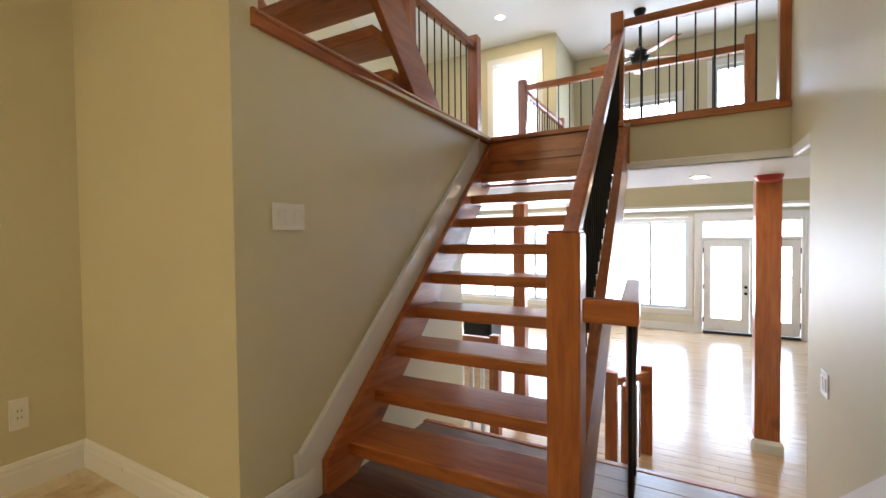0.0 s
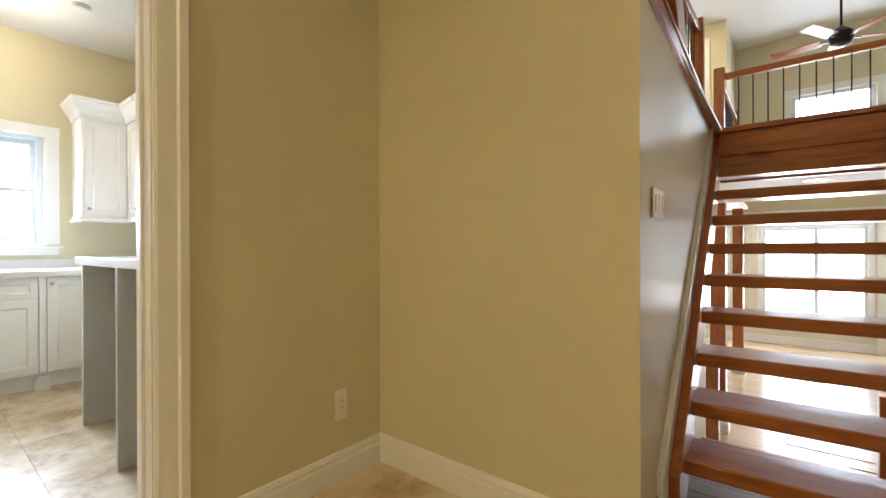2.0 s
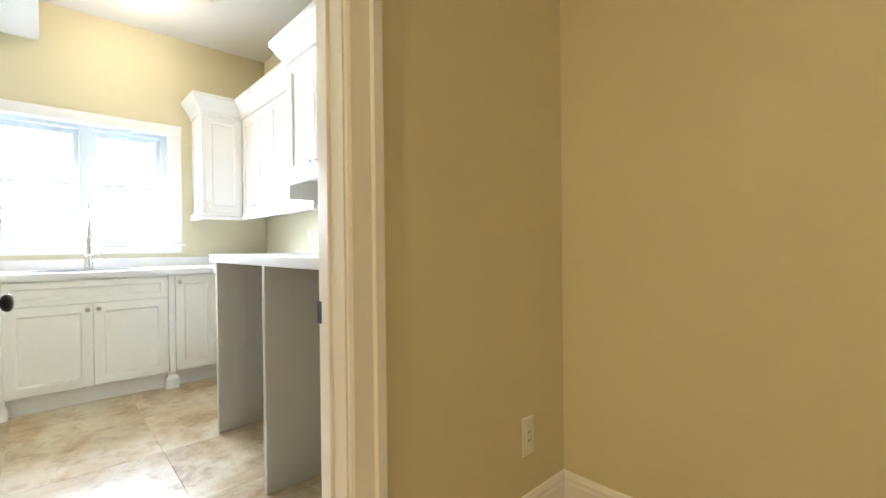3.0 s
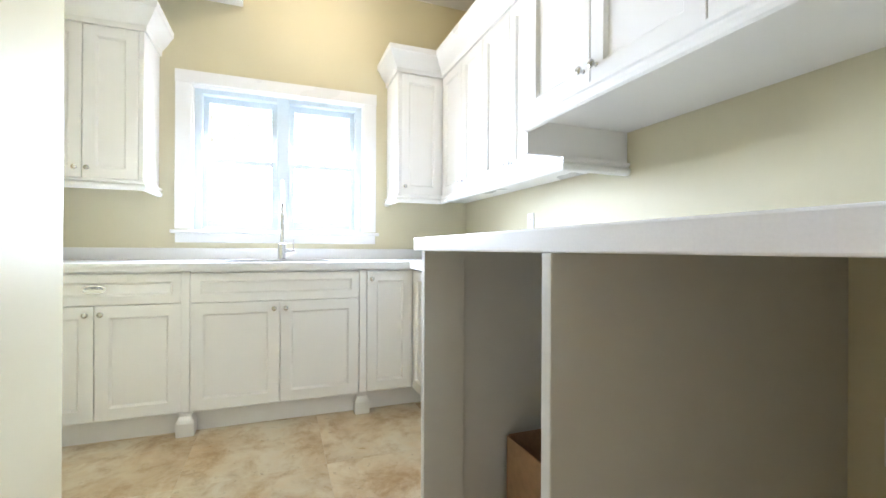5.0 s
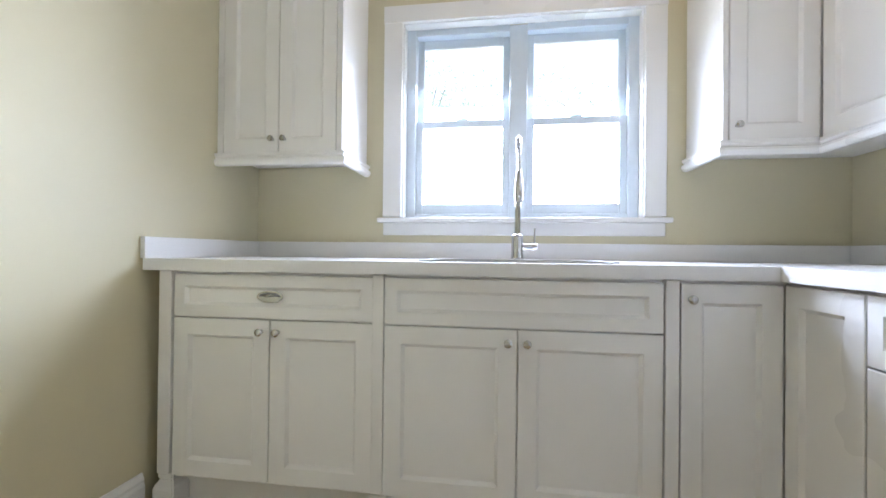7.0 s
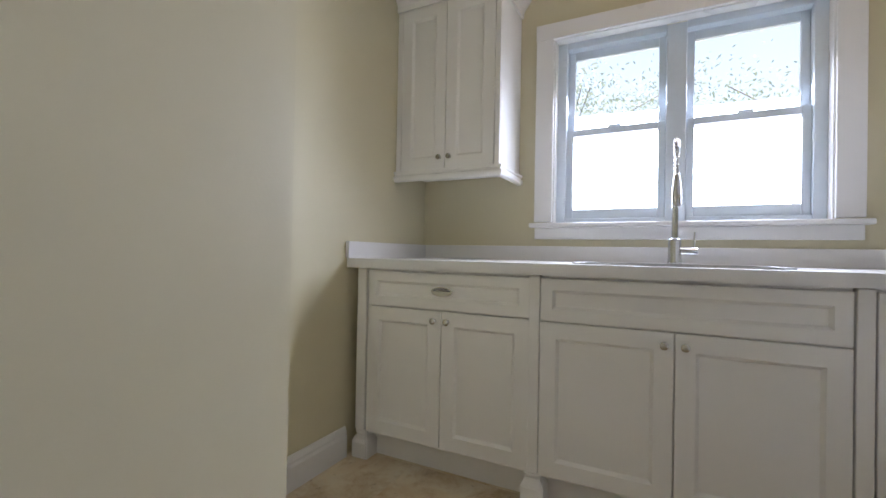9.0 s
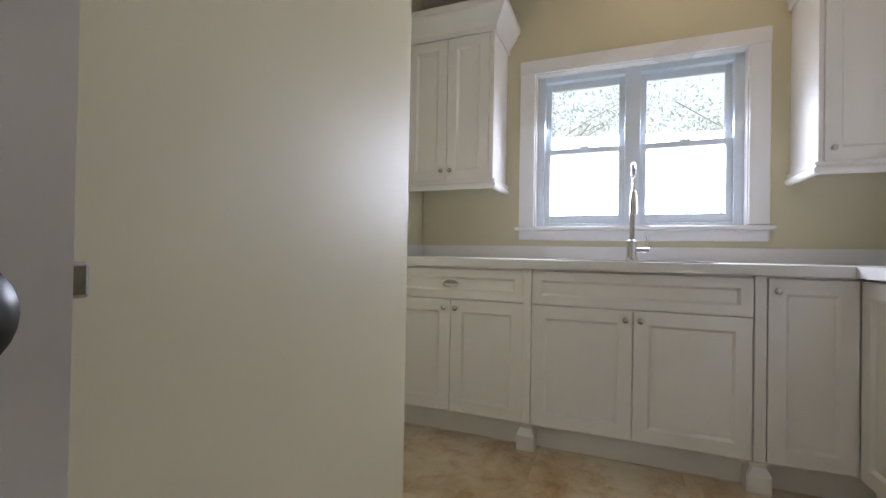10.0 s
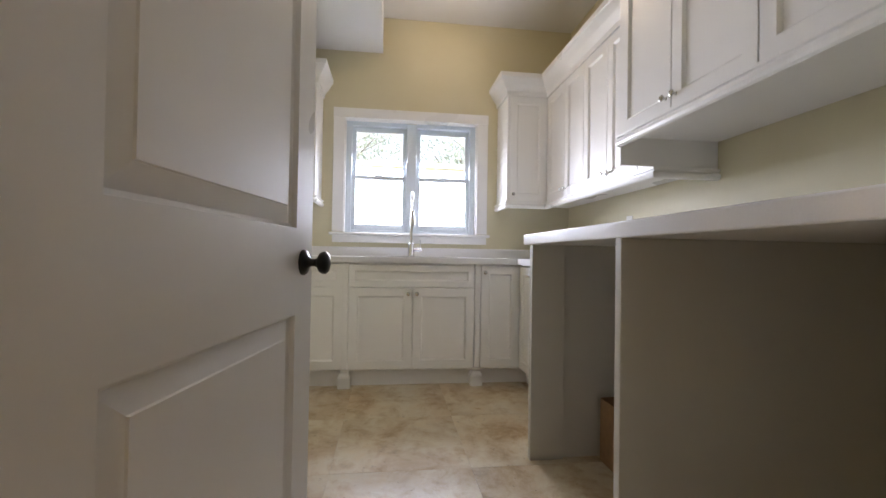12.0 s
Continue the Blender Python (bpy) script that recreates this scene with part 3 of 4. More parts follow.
def pilaster(y, w=0.04, wall=False):
    """A narrow post between cabinets that ends in a turned-out foot."""
    t = thing("cabinet_post", "white narrow cabinet post on a flared foot", "cabinet", "cabinet posts")
    part("post", boxes((FX - 0.05, FX + 0.024, y - w / 2, y + w / 2, 0.13, 0.862), bev=0.003), CABINET, t)
    b = bmesh.new()
    rows = []
    for half, z in ((0.041, 0), (0.043, 0.006), (0.043, 0.070), (0.038, 0.084), (0.029, 0.097), (0.026, 0.104), (0.031, 0.110), (0.031, 0.122), (w / 2 + 0.002, 0.131)):
        cx = FX - 0.018
        rows.append([b.verts.new((cx + sx * half, y + sy * half, z)) for sx, sy in ((-1, -1), (1, -1), (1, 1), (-1, 1))])
    for a, c in zip(rows, rows[1:]):
        for i in range(4):
            b.faces.new((a[i], a[(i + 1) % 4], c[(i + 1) % 4], c[i]))
    b.faces.new(rows[0])
    b.faces.new(rows[-1])
    bmesh.ops.bevel(b, geom=[e for e in b.edges if abs(e.verts[0].co.z - e.verts[1].co.z) > 0.004], offset=0.005, segments=2, affect="EDGES")
    part("foot", b, CABINET, t)


pilaster(-1.618, 0.05)
pilaster(-0.825)
pilaster(0.097)

# worktop with a sink hole
SX0, SX1, SY0, SY1 = -5.66, -5.30, -0.69, -0.05
T0, T1, FRONT = 0.864, 0.906, -5.192
ct = bmesh.new()
for x0, x1, y0, y1 in ((XW, FRONT, YL, SY0), (XW, FRONT, SY1, YR), (XW, SX0, SY0, SY1), (SX1, FRONT, SY0, SY1), (FRONT, -4.145, 0.378, YR)):
    add_box(ct, x0, x1, y0, y1, T0, T1)
bmesh.ops.remove_doubles(ct, verts=ct.verts[:], dist=0.0005)
wk = thing("worktop", "white quartz worktop with an upstand round the sink", "worktop")
part("slab", ct, COUNTER, wk)
part("upstand", boxes((XW, XW + 0.02, YL + 0.02, YR - 0.02, T1, 0.984), (XW, FRONT + 0.012, YL, YL + 0.02, T1, 0.984), (XW, -4.145, YR - 0.02, YR, T1, 0.984), bev=0.002), COUNTER, wk)

sink = thing("sink", "brushed steel drop-in sink with a thin rim", "sink")
b = bmesh.new()
def rounded(x0, x1, y0, y1, r, z, n=5):
    out = []
    for cx, cy, a0 in ((x1 - r, y1 - r, 0), (x0 + r, y1 - r, 90), (x0 + r, y0 + r, 180), (x1 - r, y0 + r, 270)):
        out += [b.verts.new((cx + r * math.cos(radians(a0 + 90 * k / n)), cy + r * math.sin(radians(a0 + 90 * k / n)), z)) for k in range(n + 1)]
    return out
rows = [rounded(SX0 - 0.025, SX1 + 0.025, SY0 - 0.025, SY1 + 0.025, 0.07, T1 + 0.001), rounded(SX0 - 0.022, SX1 + 0.022, SY0 - 0.022, SY1 + 0.022, 0.067, T1 + 0.006), rounded(SX0 + 0.012, SX1 - 0.012, SY0 + 0.012, SY1 - 0.012, 0.05, T1 + 0.005),
        rounded(SX0 + 0.016, SX1 - 0.016, SY0 + 0.016, SY1 - 0.016, 0.05, T1 - 0.01), rounded(SX0 + 0.02, SX1 - 0.02, SY0 + 0.02, SY1 - 0.02, 0.05, T1 - 0.16), rounded(SX0 + 0.05, SX1 - 0.05, SY0 + 0.05, SY1 - 0.05, 0.03, T1 - 0.185)]
for a, c in zip(rows, rows[1:]):
    for i in range(len(a)):
        b.faces.new((a[i], a[(i + 1) % len(a)], c[(i + 1) % len(a)], c[i]))
b.faces.new(rows[-1])
part("basin", b, STEEL, sink, "", True)
part("drain", lathe([(0.045, 0), (0.045, 0.003), (0.03, 0.004), (0.028, 0.001)], 20, Matrix.Translation((-5.48, -0.37, T1 - 0.184))), CHROME, sink, "", True)

# faucet with a spring pull-down hose
fx, fy = -5.725, -0.355
fa = thing("faucet", "chrome spring pull-down kitchen faucet behind the sink", "faucet")
part("base", lathe([(0.075, 0), (0.075, 0.004), (0.03, 0.007), (0.027, 0.012), (0.025, 0.10), (0.022, 0.11), (0.015, 0.115)], 22, Matrix.Translation((fx, fy, T1 + 0.0))), CHROME, fa, "", True)
part("riser", tube([(fx, fy, T1 + 0.11), (fx, fy, T1 + 0.30)], 0.013, 14), CHROME, fa, "", True)
arc = [(fx, fy, T1 + 0.28)] + [(fx + 0.075 - 0.075 * math.cos(a), fy, T1 + 0.44 + 0.075 * math.sin(a)) for a in (math.pi * k / 14 for k in range(15))] + [(fx + 0.15, fy, T1 + 0.35)]
part("hose", tube(arc, 0.006, 8), STEEL, fa, "", True)
coil = []
for k in range(220):
    s_ = k / 219 * (len(arc) - 1)
    i = min(int(s_), len(arc) - 2)
    p = Vector(arc[i]).lerp(Vector(arc[i + 1]), s_ - i)
    d = (Vector(arc[i + 1]) - Vector(arc[i])).normalized()
    n = Vector((0, 1, 0))
    c = d.cross(n)
    a = k * 1.25
    coil.append(p + 0.0105 * (n * math.cos(a) + c * math.sin(a)))
part("spring", tube(coil, 0.0022, 5), CHROME, fa, "", True)
part("spray_head", lathe([(0.014, 0), (0.017, 0.01), (0.017, 0.07), (0.012, 0.11), (0.010, 0.125)], 16, Matrix.Translation((fx + 0.15, fy, T1 + 0.235))), CHROME, fa, "", True)
part("bracket", boxes((fx, fx + 0.15, fy - 0.005, fy + 0.005, T1 + 0.288, T1 + 0.30), bev=0.002), CHROME, fa)
lev = part("handle", tube([(fx, fy + 0.02, T1 + 0.06), (fx, fy + 0.085, T1 + 0.06)], 0.014, 14), CHROME, fa, "", True)
part("lever", tube([(fx, fy + 0.072, T1 + 0.06), (fx + 0.004, fy + 0.074, T1 + 0.14)], 0.004, 8), CHROME, lev, "", True)

# wall cabinets
CROWN = [(0, 2.225), (0.012, 2.225), (0.014, 2.255), (0.022, 2.268), (0.045, 2.300), (0.070, 2.345), (0.078, 2.352), (0.080, 2.385), (0, 2.385)]
RAIL = [(-0.006, 1.312), (0.010, 1.312), (0.018, 1.318), (0.022, 1.330), (0.020, 1.340), (0.011, 1.345), (0.011, 1.350), (0.018, 1.355), (0.019, 1.366), (-0.006, 1.366)]
UX, UZ0, UZ1 = -5.596, 1.366, 2.235
up = thing("wall_cabinet", "white lacquered two-door wall cabinet with crown moulding", "cabinet", "laundry wall cabinets")
part("carcass", boxes((XW + 0.002, UX, YL + 0.002, -1.103, UZ0, 2.30)), CABINET, up)
MU = facing((UX, 0, 0), (0, 1))
part("filler", boxes((UX, UX + 0.018, YL + 0.002, -1.658, UZ0, UZ1), bev=0.002), CABINET, up)
fronts(up, MU, -1.655, -1.395, UZ0 + 0.004, UZ1 - 0.012, (-1.421, 1.425))
fronts(up, MU, -1.391, -1.131, UZ0 + 0.004, UZ1 - 0.012, (-1.365, 1.425))
part("stile", boxes((UX, UX + 0.018, -1.128, -1.103, UZ0, UZ1), bev=0.002), CABINET, up)
part("crown", moulding([(UX + 0.018, YL + 0.002), (UX + 0.018, -1.103), (XW + 0.002, -1.103)], CROWN), CABINET, up)
part("light_rail", moulding([(UX + 0.018, YL + 0.002), (UX + 0.018, -1.103), (XW + 0.002, -1.103)], RAIL), CABINET, up)

UYF = 0.752                                       # carcass face of the run over the worktop
MV = facing((0, UYF, 0), (1, 0))
up = thing("corner_wall_cabinet", "white lacquered corner wall cabinet with crown moulding", "cabinet", "laundry wall cabinets")
part("carcass", boxes((XW + 0.002, UX, 0.400, YR - 0.002, UZ0, 2.30)), CABINET, up)
part("stile", boxes((UX, UX + 0.018, 0.400, 0.420, UZ0, UZ1), bev=0.002), CABINET, up)
fronts(up, MU, 0.423, UYF - 0.022, UZ0 + 0.004, UZ1 - 0.012, (0.450, 1.425))
up2 = thing("wall_cabinet", "white lacquered four-door wall cabinet run with crown moulding", "cabinet", "laundry wall cabinets")
part("carcass", boxes((UX, -4.165, UYF, YR - 0.002, UZ0, 2.30)), CABINET, up2)
for k, x0 in enumerate((-5.570, -5.222, -4.912, -4.602)):
    x1 = (-5.226, -4.916, -4.606, -4.292)[k]
    kx = x1 - 0.026 if k % 2 == 0 else x0 + 0.026
    fronts(up2, MV, x0, x1, UZ0 + 0.004, UZ1 - 0.012, (kx, 1.425))
part("stile", boxes((-4.288, -4.165, UYF - 0.018, UYF, UZ0, UZ1), bev=0.002), CABINET, up2)
part("crown", moulding([(XW + 0.002, 0.400), (UX + 0.018, 0.400), (UX + 0.018, UYF - 0.018), (-4.165, UYF - 0.018)], CROWN), CABINET, up2)
part("light_rail", moulding([(XW + 0.002, 0.400), (UX + 0.018, 0.400), (UX + 0.018, UYF - 0.018), (-4.145, UYF - 0.018), (-4.145, YR - 0.002)], RAIL), CABINET, up2)

DYF = 0.572                                       # carcass face of the deep cabinets over the desk
MD = facing((0, DYF, 0), (1, 0))
DR = [(o, z + 0.142) for o, z in RAIL]
up3 = thing("deep_wall_cabinet", "white lacquered deep wall cabinet run above the desk", "cabinet", "laundry wall cabinets")
part("carcass", boxes((-4.143, XD1 - 0.002, DYF, YR - 0.002, 1.503, 2.30)), CABINET, up3)
part("end_panel", boxes((-4.163, -4.143, DYF - 0.014, YR - 0.002, 1.370, 2.235), bev=0.002), CABINET, up3)
ds = (-4.140, -3.770, -3.370, -2.970, XD1 - 0.006)
for k in range(4):
    x0, x1 = ds[k] + 0.002, ds[k + 1] - 0.002
    kx = x1 - 0.028 if k % 2 == 0 else x0 + 0.028
    fronts(up3, MD, x0, x1, 1.507, UZ1 - 0.012, (kx, 1.562))
part("crown", moulding([(-4.163, UYF - 0.018), (-4.163, DYF - 0.018), (XD1 - 0.002, DYF - 0.018)], CROWN), CABINET, up3)
part("light_rail", moulding([(-4.143, DYF - 0.018), (XD1 - 0.002, DYF - 0.018)], DR), CABINET, up3)

# raised desk over the machine bays
desk = thing("laundry_desk", "raised white counter on panel legs over empty machine bays", "desk")
part("top", boxes((-4.150, XD1 - 0.002, 0.086, YR - 0.002, 0.978, 1.024), bev=0.004), COUNTER, desk)
part("end_panel", boxes((-4.143, -4.110, 0.116, 0.272, 0.0, 0.978), (-4.143, -4.127, 0.274, YR - 0.002, 0.0, 0.978), bev=0.0015), PANEL, desk, "grey panel leg")
part("middle_panel", boxes((-3.330, -3.300, 0.082, YBAY, 0.0, 0.978), bev=0.003), PANEL, desk, "grey panel leg")
part("batten", boxes((-4.120, -3.342, YBAY - 0.022, YBAY, 0.90, 0.978)), CABINET, desk)

# bay: carton, washing machine box, hoses
cart = thing("carton", "open brown cardboard carton on the bay floor", "box", at=(-3.905, 0.665, 0))
cb = bmesh.new()
for x0, x1, y0, y1 in ((-0.185, -0.180, -0.225, 0.225), (0.180, 0.185, -0.225, 0.225), (-0.18, 0.18, -0.225, -0.22), (-0.18, 0.18, 0.22, 0.225)):
    add_box(cb, x0, x1, y0, y1, 0, 0.28)
add_box(cb, -0.18, 0.18, -0.22, 0.22, 0, 0.004)
part("body", cb, CARD, cart)
part("flap", boxes((-0.18, 0.18, -0.004, 0.0, 0, 0.17), m=pose(0, 0.222, 0.28, -12, 0, 0)), CARD, cart)
part("flap", boxes((0, 0.004, -0.215, 0.215, -0.15, 0), m=pose(-0.19, 0, 0.282, 0, 4, 0)), CARD, cart)

wb = thing("washer_outlet_box", "white plastic washer supply box recessed in the wall", "outlet box")
WBX, WBZ = -3.985, 0.83
part("tray", boxes((WBX - 0.13, WBX + 0.13, YBAY - 0.012, YBAY, WBZ - 0.09, WBZ + 0.13), (WBX - 0.13, WBX + 0.13, YBAY - 0.055, YBAY - 0.012, WBZ - 0.09, WBZ - 0.075), bev=0.003), PLATE, wb)
for dx, mat, col in ((-0.05, RED, "red"), (0.05, BLUE, "blue")):
    v = part("valve", tube([(WBX + dx, YBAY - 0.03, WBZ - 0.08), (WBX + dx, YBAY - 0.03, WBZ + 0.005)], 0.011, 10), CHROME, wb, "", True)
    part("valve_handle", boxes((WBX + dx - 0.028, WBX + dx + 0.028, YBAY - 0.040, YBAY - 0.020, WBZ + 0.004, WBZ + 0.020), bev=0.004), mat, v, col + " plastic valve lever")
    part("hose", tube([(WBX + dx, YBAY - 0.035, WBZ - 0.09), (WBX + dx * 1.1, YBAY - 0.04, WBZ - 0.16), (WBX + dx * 0.6 + 0.03, YBAY - 0.06, WBZ - 0.30), (WBX + dx * 0.5 + 0.06, YBAY - 0.09, WBZ - 0.36)], 0.009, 8), PLATE, wb, "", True)
    part("hose_nut", tube([(WBX + dx * 0.5 + 0.055, YBAY - 0.088, WBZ - 0.355), (WBX + dx * 0.5 + 0.085, YBAY - 0.11, WBZ - 0.375)], 0.014, 10), CHROME, wb, "", True)


def wall_plate(name, label, m, gangs=1, kind="rocker", w1=0.07, h=0.115):
    """A cover plate with rockers or sockets; m: its middle, third axis outwards."""
    w = w1 + 0.046 * (gangs - 1)
    t = thing(name, label, "switch" if kind == "rocker" else "socket")
    part("plate", boxes((-w / 2, w / 2, -h / 2, h / 2, 0, 0.006), bev=0.002, m=m), PLATE, t)
    for g_ in range(gangs):
        u = (g_ - (gangs - 1) / 2) * 0.046
        if kind == "rocker":
            bm = bmesh.new()
            add_box(bm, u - 0.0165, u + 0.0165, -0.033, 0.033, 0.005, 0.010, 0.002, m @ pose(0, 0, 0, 3, 0, 0))
            part("rocker", bm, PLATE, t)
        else:
            sk = part("socket", boxes((u - 0.0165, u + 0.0165, -0.033, 0.033, 0.005, 0.0085), bev=0.0015, m=m), PLATE, t)
            for a in (-0.008, 0.005):
                for b_ in (-0.020, 0.011):
                    part("slot", boxes((u + a, u + a + 0.003, b_, b_ + 0.009, 0.0078, 0.0088), m=m), RUBBER, sk)
    return t


wall_plate("wall_socket", "white duplex socket low on the foyer wall", facing((XD0, 0.703, 0.352), (0, 1)), 1, "socket", 0.068, 0.14)
wall_plate("light_switch", "white triple rocker switch on the stair wall", facing((XG, 1.195, 1.23), (0, 1)), 3, "rocker", 0.07, 0.108)
wall_plate("light_switch", "white double rocker switch beside the steps down", facing((XR, 2.60, 0.43), (0, -1)), 2)
wall_plate("wall_socket", "white blank plate on the wall of the machine bay", facing((-3.195, YBAY, 0.54), (1, 0)), 1, "rocker")
wall_plate("wall_socket", "white double socket on the wall of the machine bay", facing((-3.08, YBAY, 0.545), (1, 0)), 2, "socket")
wall_plate("wall_socket", "white duplex socket above the worktop", facing((-4.92, YR, 1.15), (1, 0)), 1, "socket")

# laundry door
dw, dh, dt = 0.738, 2.03, 0.04
door = thing("door_1", "white two-panel laundry door standing open", "door", kind="structure", at=(-2.592, -0.836, 0.008))
ang = math.degrees(math.atan2(0.153, -0.988))
door.rotation_euler = (0, 0, radians(ang))
frame_specs = [(0, 0.105, 0, dh), (dw - 0.105, dw, 0, dh), (0.105, dw - 0.105, 0, 0.21), (0.105, dw - 0.105, 0.777, 0.972), (0.105, dw - 0.105, dh - 0.115, dh)]
part("frame", boxes(*[(a, b_, 0, dt, c, d) for a, b_, c, d in frame_specs]), WHITE, door)


def raised_field(x0, x1, z0, z1):
    bm = bmesh.new()
    for face, sgn in ((0.0, 1), (dt, -1)):
        rows = []
        for inset, depth in ((0, 0.001), (0.003, 0.011), (0.010, 0.016), (0.044, 0.005), (0.046, 0.002)):
            y = face + sgn * depth
            rows.append([bm.verts.new((x, y, z)) for x, z in ((x0 + inset, z0 + inset), (x1 - inset, z0 + inset), (x1 - inset, z1 - inset), (x0 + inset, z1 - inset))])
        for a, c in zip(rows, rows[1:]):
            for i in range(4):
                bm.faces.new((a[i], a[(i + 1) % 4], c[(i + 1) % 4], c[i]))
        bm.faces.new(rows[-1])
    return bm


part("panel", raised_field(0.105, dw - 0.105, 0.21, 0.777), WHITE, door)
part("panel", raised_field(0.105, dw - 0.105, 0.972, dh - 0.115), WHITE, door)
KNOB = [(0.030, 0), (0.030, 0.004), (0.026, 0.009), (0.013, 0.014), (0.009, 0.02), (0.009, 0.030), (0.014, 0.036), (0.023, 0.041), (0.0265, 0.048), (0.0265, 0.054), (0.021, 0.060), (0.008, 0.063)]
for m in (Matrix.Translation((dw - 0.062, 0, 0.894)) @ pose(0, 0, 0, 90, 0, 0), Matrix.Translation((dw - 0.062, dt, 0.894)) @ pose(0, 0, 0, -90, 0, 0)):
    part("door_knob", lathe(KNOB, 28, m), BLACK, door, "black round door knob", True)
part("latch_bolt", boxes((dw + 0.0015, dw + 0.012, 0.012, 0.027, 0.892, 0.913), bev=0.002), NICKEL, door, "satin nickel latch bolt")
part("latch_plate", boxes((dw - 0.001, dw + 0.0015, 0.008, 0.032, 0.875, 0.930)), NICKEL, door)
for z in (0.2, 1.0, 1.82):
    part("hinge", tube([(-0.004, dt + 0.004, z - 0.045), (-0.004, dt + 0.004, z + 0.045)], 0.006, 8), IRON, door, "", True)

# door frame and casings
df = thing("door_frame_1", "white door frame and wide casing of the laundry doorway", "door frame", kind="structure")
part("jamb", boxes((XD1, XD0, DY0 - 0.02, DY0, 0, 2.07), (XD1, XD0, DY1, DY1 + 0.02, 0, 2.07), (XD1, XD0, DY0, DY1, 2.05, 2.07)), WHITE, df)
part("stop", boxes((-2.50, -2.46, DY1 - 0.012, DY1, 0, 2.05), (-2.50, -2.46, DY0, DY0 + 0.012, 0, 2.05), (-2.50, -2.46, DY0 + 0.012, DY1 - 0.012, 2.038, 2.05), bev=0.002), WHITE, df)
part("strike_plate", boxes((-2.545, -2.517, DY1 - 0.0015, DY1 + 0.001, 0.85, 0.91)), IRON, df)
for x0, sg in ((XD0, 1), (XD1, -1)):
    for ya, yb in ((DY1 + 0.006, 0.055), (DY0 - 0.113, DY0 - 0.006)):
        ya2, yb2 = (ya, yb) if ya > -0.5 else (yb, ya)
        prof = [(0, 0), (0.012, 0), (0.016, 0.01), (0.017, 0.07), (0.024, 0.078), (0.024, 0.107), (0, 0.107)]
        b = bmesh.new()
        d = 1 if yb2 > ya2 else -1
        lo = [b.verts.new((x0 + sg * o, ya2 + d * k * abs(yb2 - ya2) / 0.107, 0)) for o, k in prof]
        hi = [b.verts.new((v.co.x, v.co.y, 2.06 + abs(v.co.y - ya2))) for v in lo]
        for i in range(len(prof)):
            b.faces.new((lo[i], lo[(i + 1) % 7], hi[(i + 1) % 7], hi[i]))
        b.faces.new(lo)
        b.faces.new(hi)
        part("casing", b, WHITE, df)
    b = bmesh.new()
    prof = [(0, 0), (0.012, 0), (0.016, 0.01), (0.017, 0.07), (0.024, 0.078), (0.024, 0.107), (0, 0.107)]
    l_ = [b.verts.new((x0 + sg * o, DY0 - 0.006 - k, 2.056 + k)) for o, k in prof]
    r_ = [b.verts.new((x0 + sg * o, DY1 + 0.006 + k, 2.056 + k)) for o, k in prof]
    for i in range(7):
        b.faces.new((l_[i], l_[(i + 1) % 7], r_[(i + 1) % 7], r_[i]))
    b.faces.new(l_)
    b.faces.new(r_)
    part("head_casing", b, WHITE, df)

sd = thing("smoke_detector", "small white round smoke detector on the ceiling", "alarm", at=(-5.05, 0.30, LCEIL))
part("body", lathe([(0.03, -0.034), (0.055, -0.030), (0.062, -0.012), (0.064, 0)], 24), PLATE, sd, "", True)

# laundry ceiling lamp
cl = thing("ceiling_light", "round frosted glass ceiling light, switched on", "lamp", at=(-5.25, -0.1, LCEIL))
lb = new("ceiling_light_bulb", bpy.data.lights.new("ceiling_light_bulb", "POINT"))
lb.location, lb.data.energy, lb.data.color, lb.data.shadow_soft_size = (-5.25, -0.1, LCEIL - 0.17), 0.5, WARM, 0.1
part("base", lathe([(0.15, -0.02), (0.155, -0.012), (0.155, 0)], 28), WHITE, cl, "", True)
part("shade", lathe([(0.03, -0.095), (0.09, -0.08), (0.135, -0.045), (0.145, -0.02)], 28), LAMP_GLASS, cl, "", True)

# ---- stairs ----
RISE, RUN, Y1 = 0.182, 0.205, 1.485
TX0, TX1 = -1.112, -0.098


def nose(k):
    return Y1 + RUN * (k - 1), RISE * k


def sloped(x0, x1, y0, z0, y1, z1, drop, bev=0.004):
    """A plank on edge along a slope: its top edge runs from (y0, z0) to (y1, z1), ends plumb."""
    b = bmesh.new()
    q = []
    for x in (x0, x1):
        q.append([b.verts.new((x, y, z)) for y, z in ((y0, z0), (y1, z1), (y1, z1 - drop), (y0, z0 - drop))])
    b.faces.new(q[0])
    b.faces.new(q[1])
    for i in range(4):
        b.faces.new((q[0][i], q[0][(i + 1) % 4], q[1][(i + 1) % 4], q[1][i]))
    bmesh.ops.recalc_face_normals(b, faces=b.faces[:])
    if bev:
        bmesh.ops.bevel(b, geom=b.edges[:], offset=bev, segments=2, affect="EDGES")
    return b


def bar(p0, p1, w, h, bev=0.006):
    """A rectangular rail between two points in space, w across and h high."""
    p0, p1 = Vector(p0), Vector(p1)
    d = p1 - p0
    b = bmesh.new()
    add_box(b, -w / 2, w / 2, 0, d.length, -h / 2, h / 2, bev)
    side = Vector((d.y, -d.x, 0)).normalized()
    upv = side.cross(d.normalized())
    m = Matrix((side, d.normalized(), upv)).transposed().to_4x4()
    m.translation = p0
    b.transform(m)
    return b


def iron(x, y, z0, z1, r=0.0058):
    return tube([(x, y, z0), (x, y, z1)], r, 8)


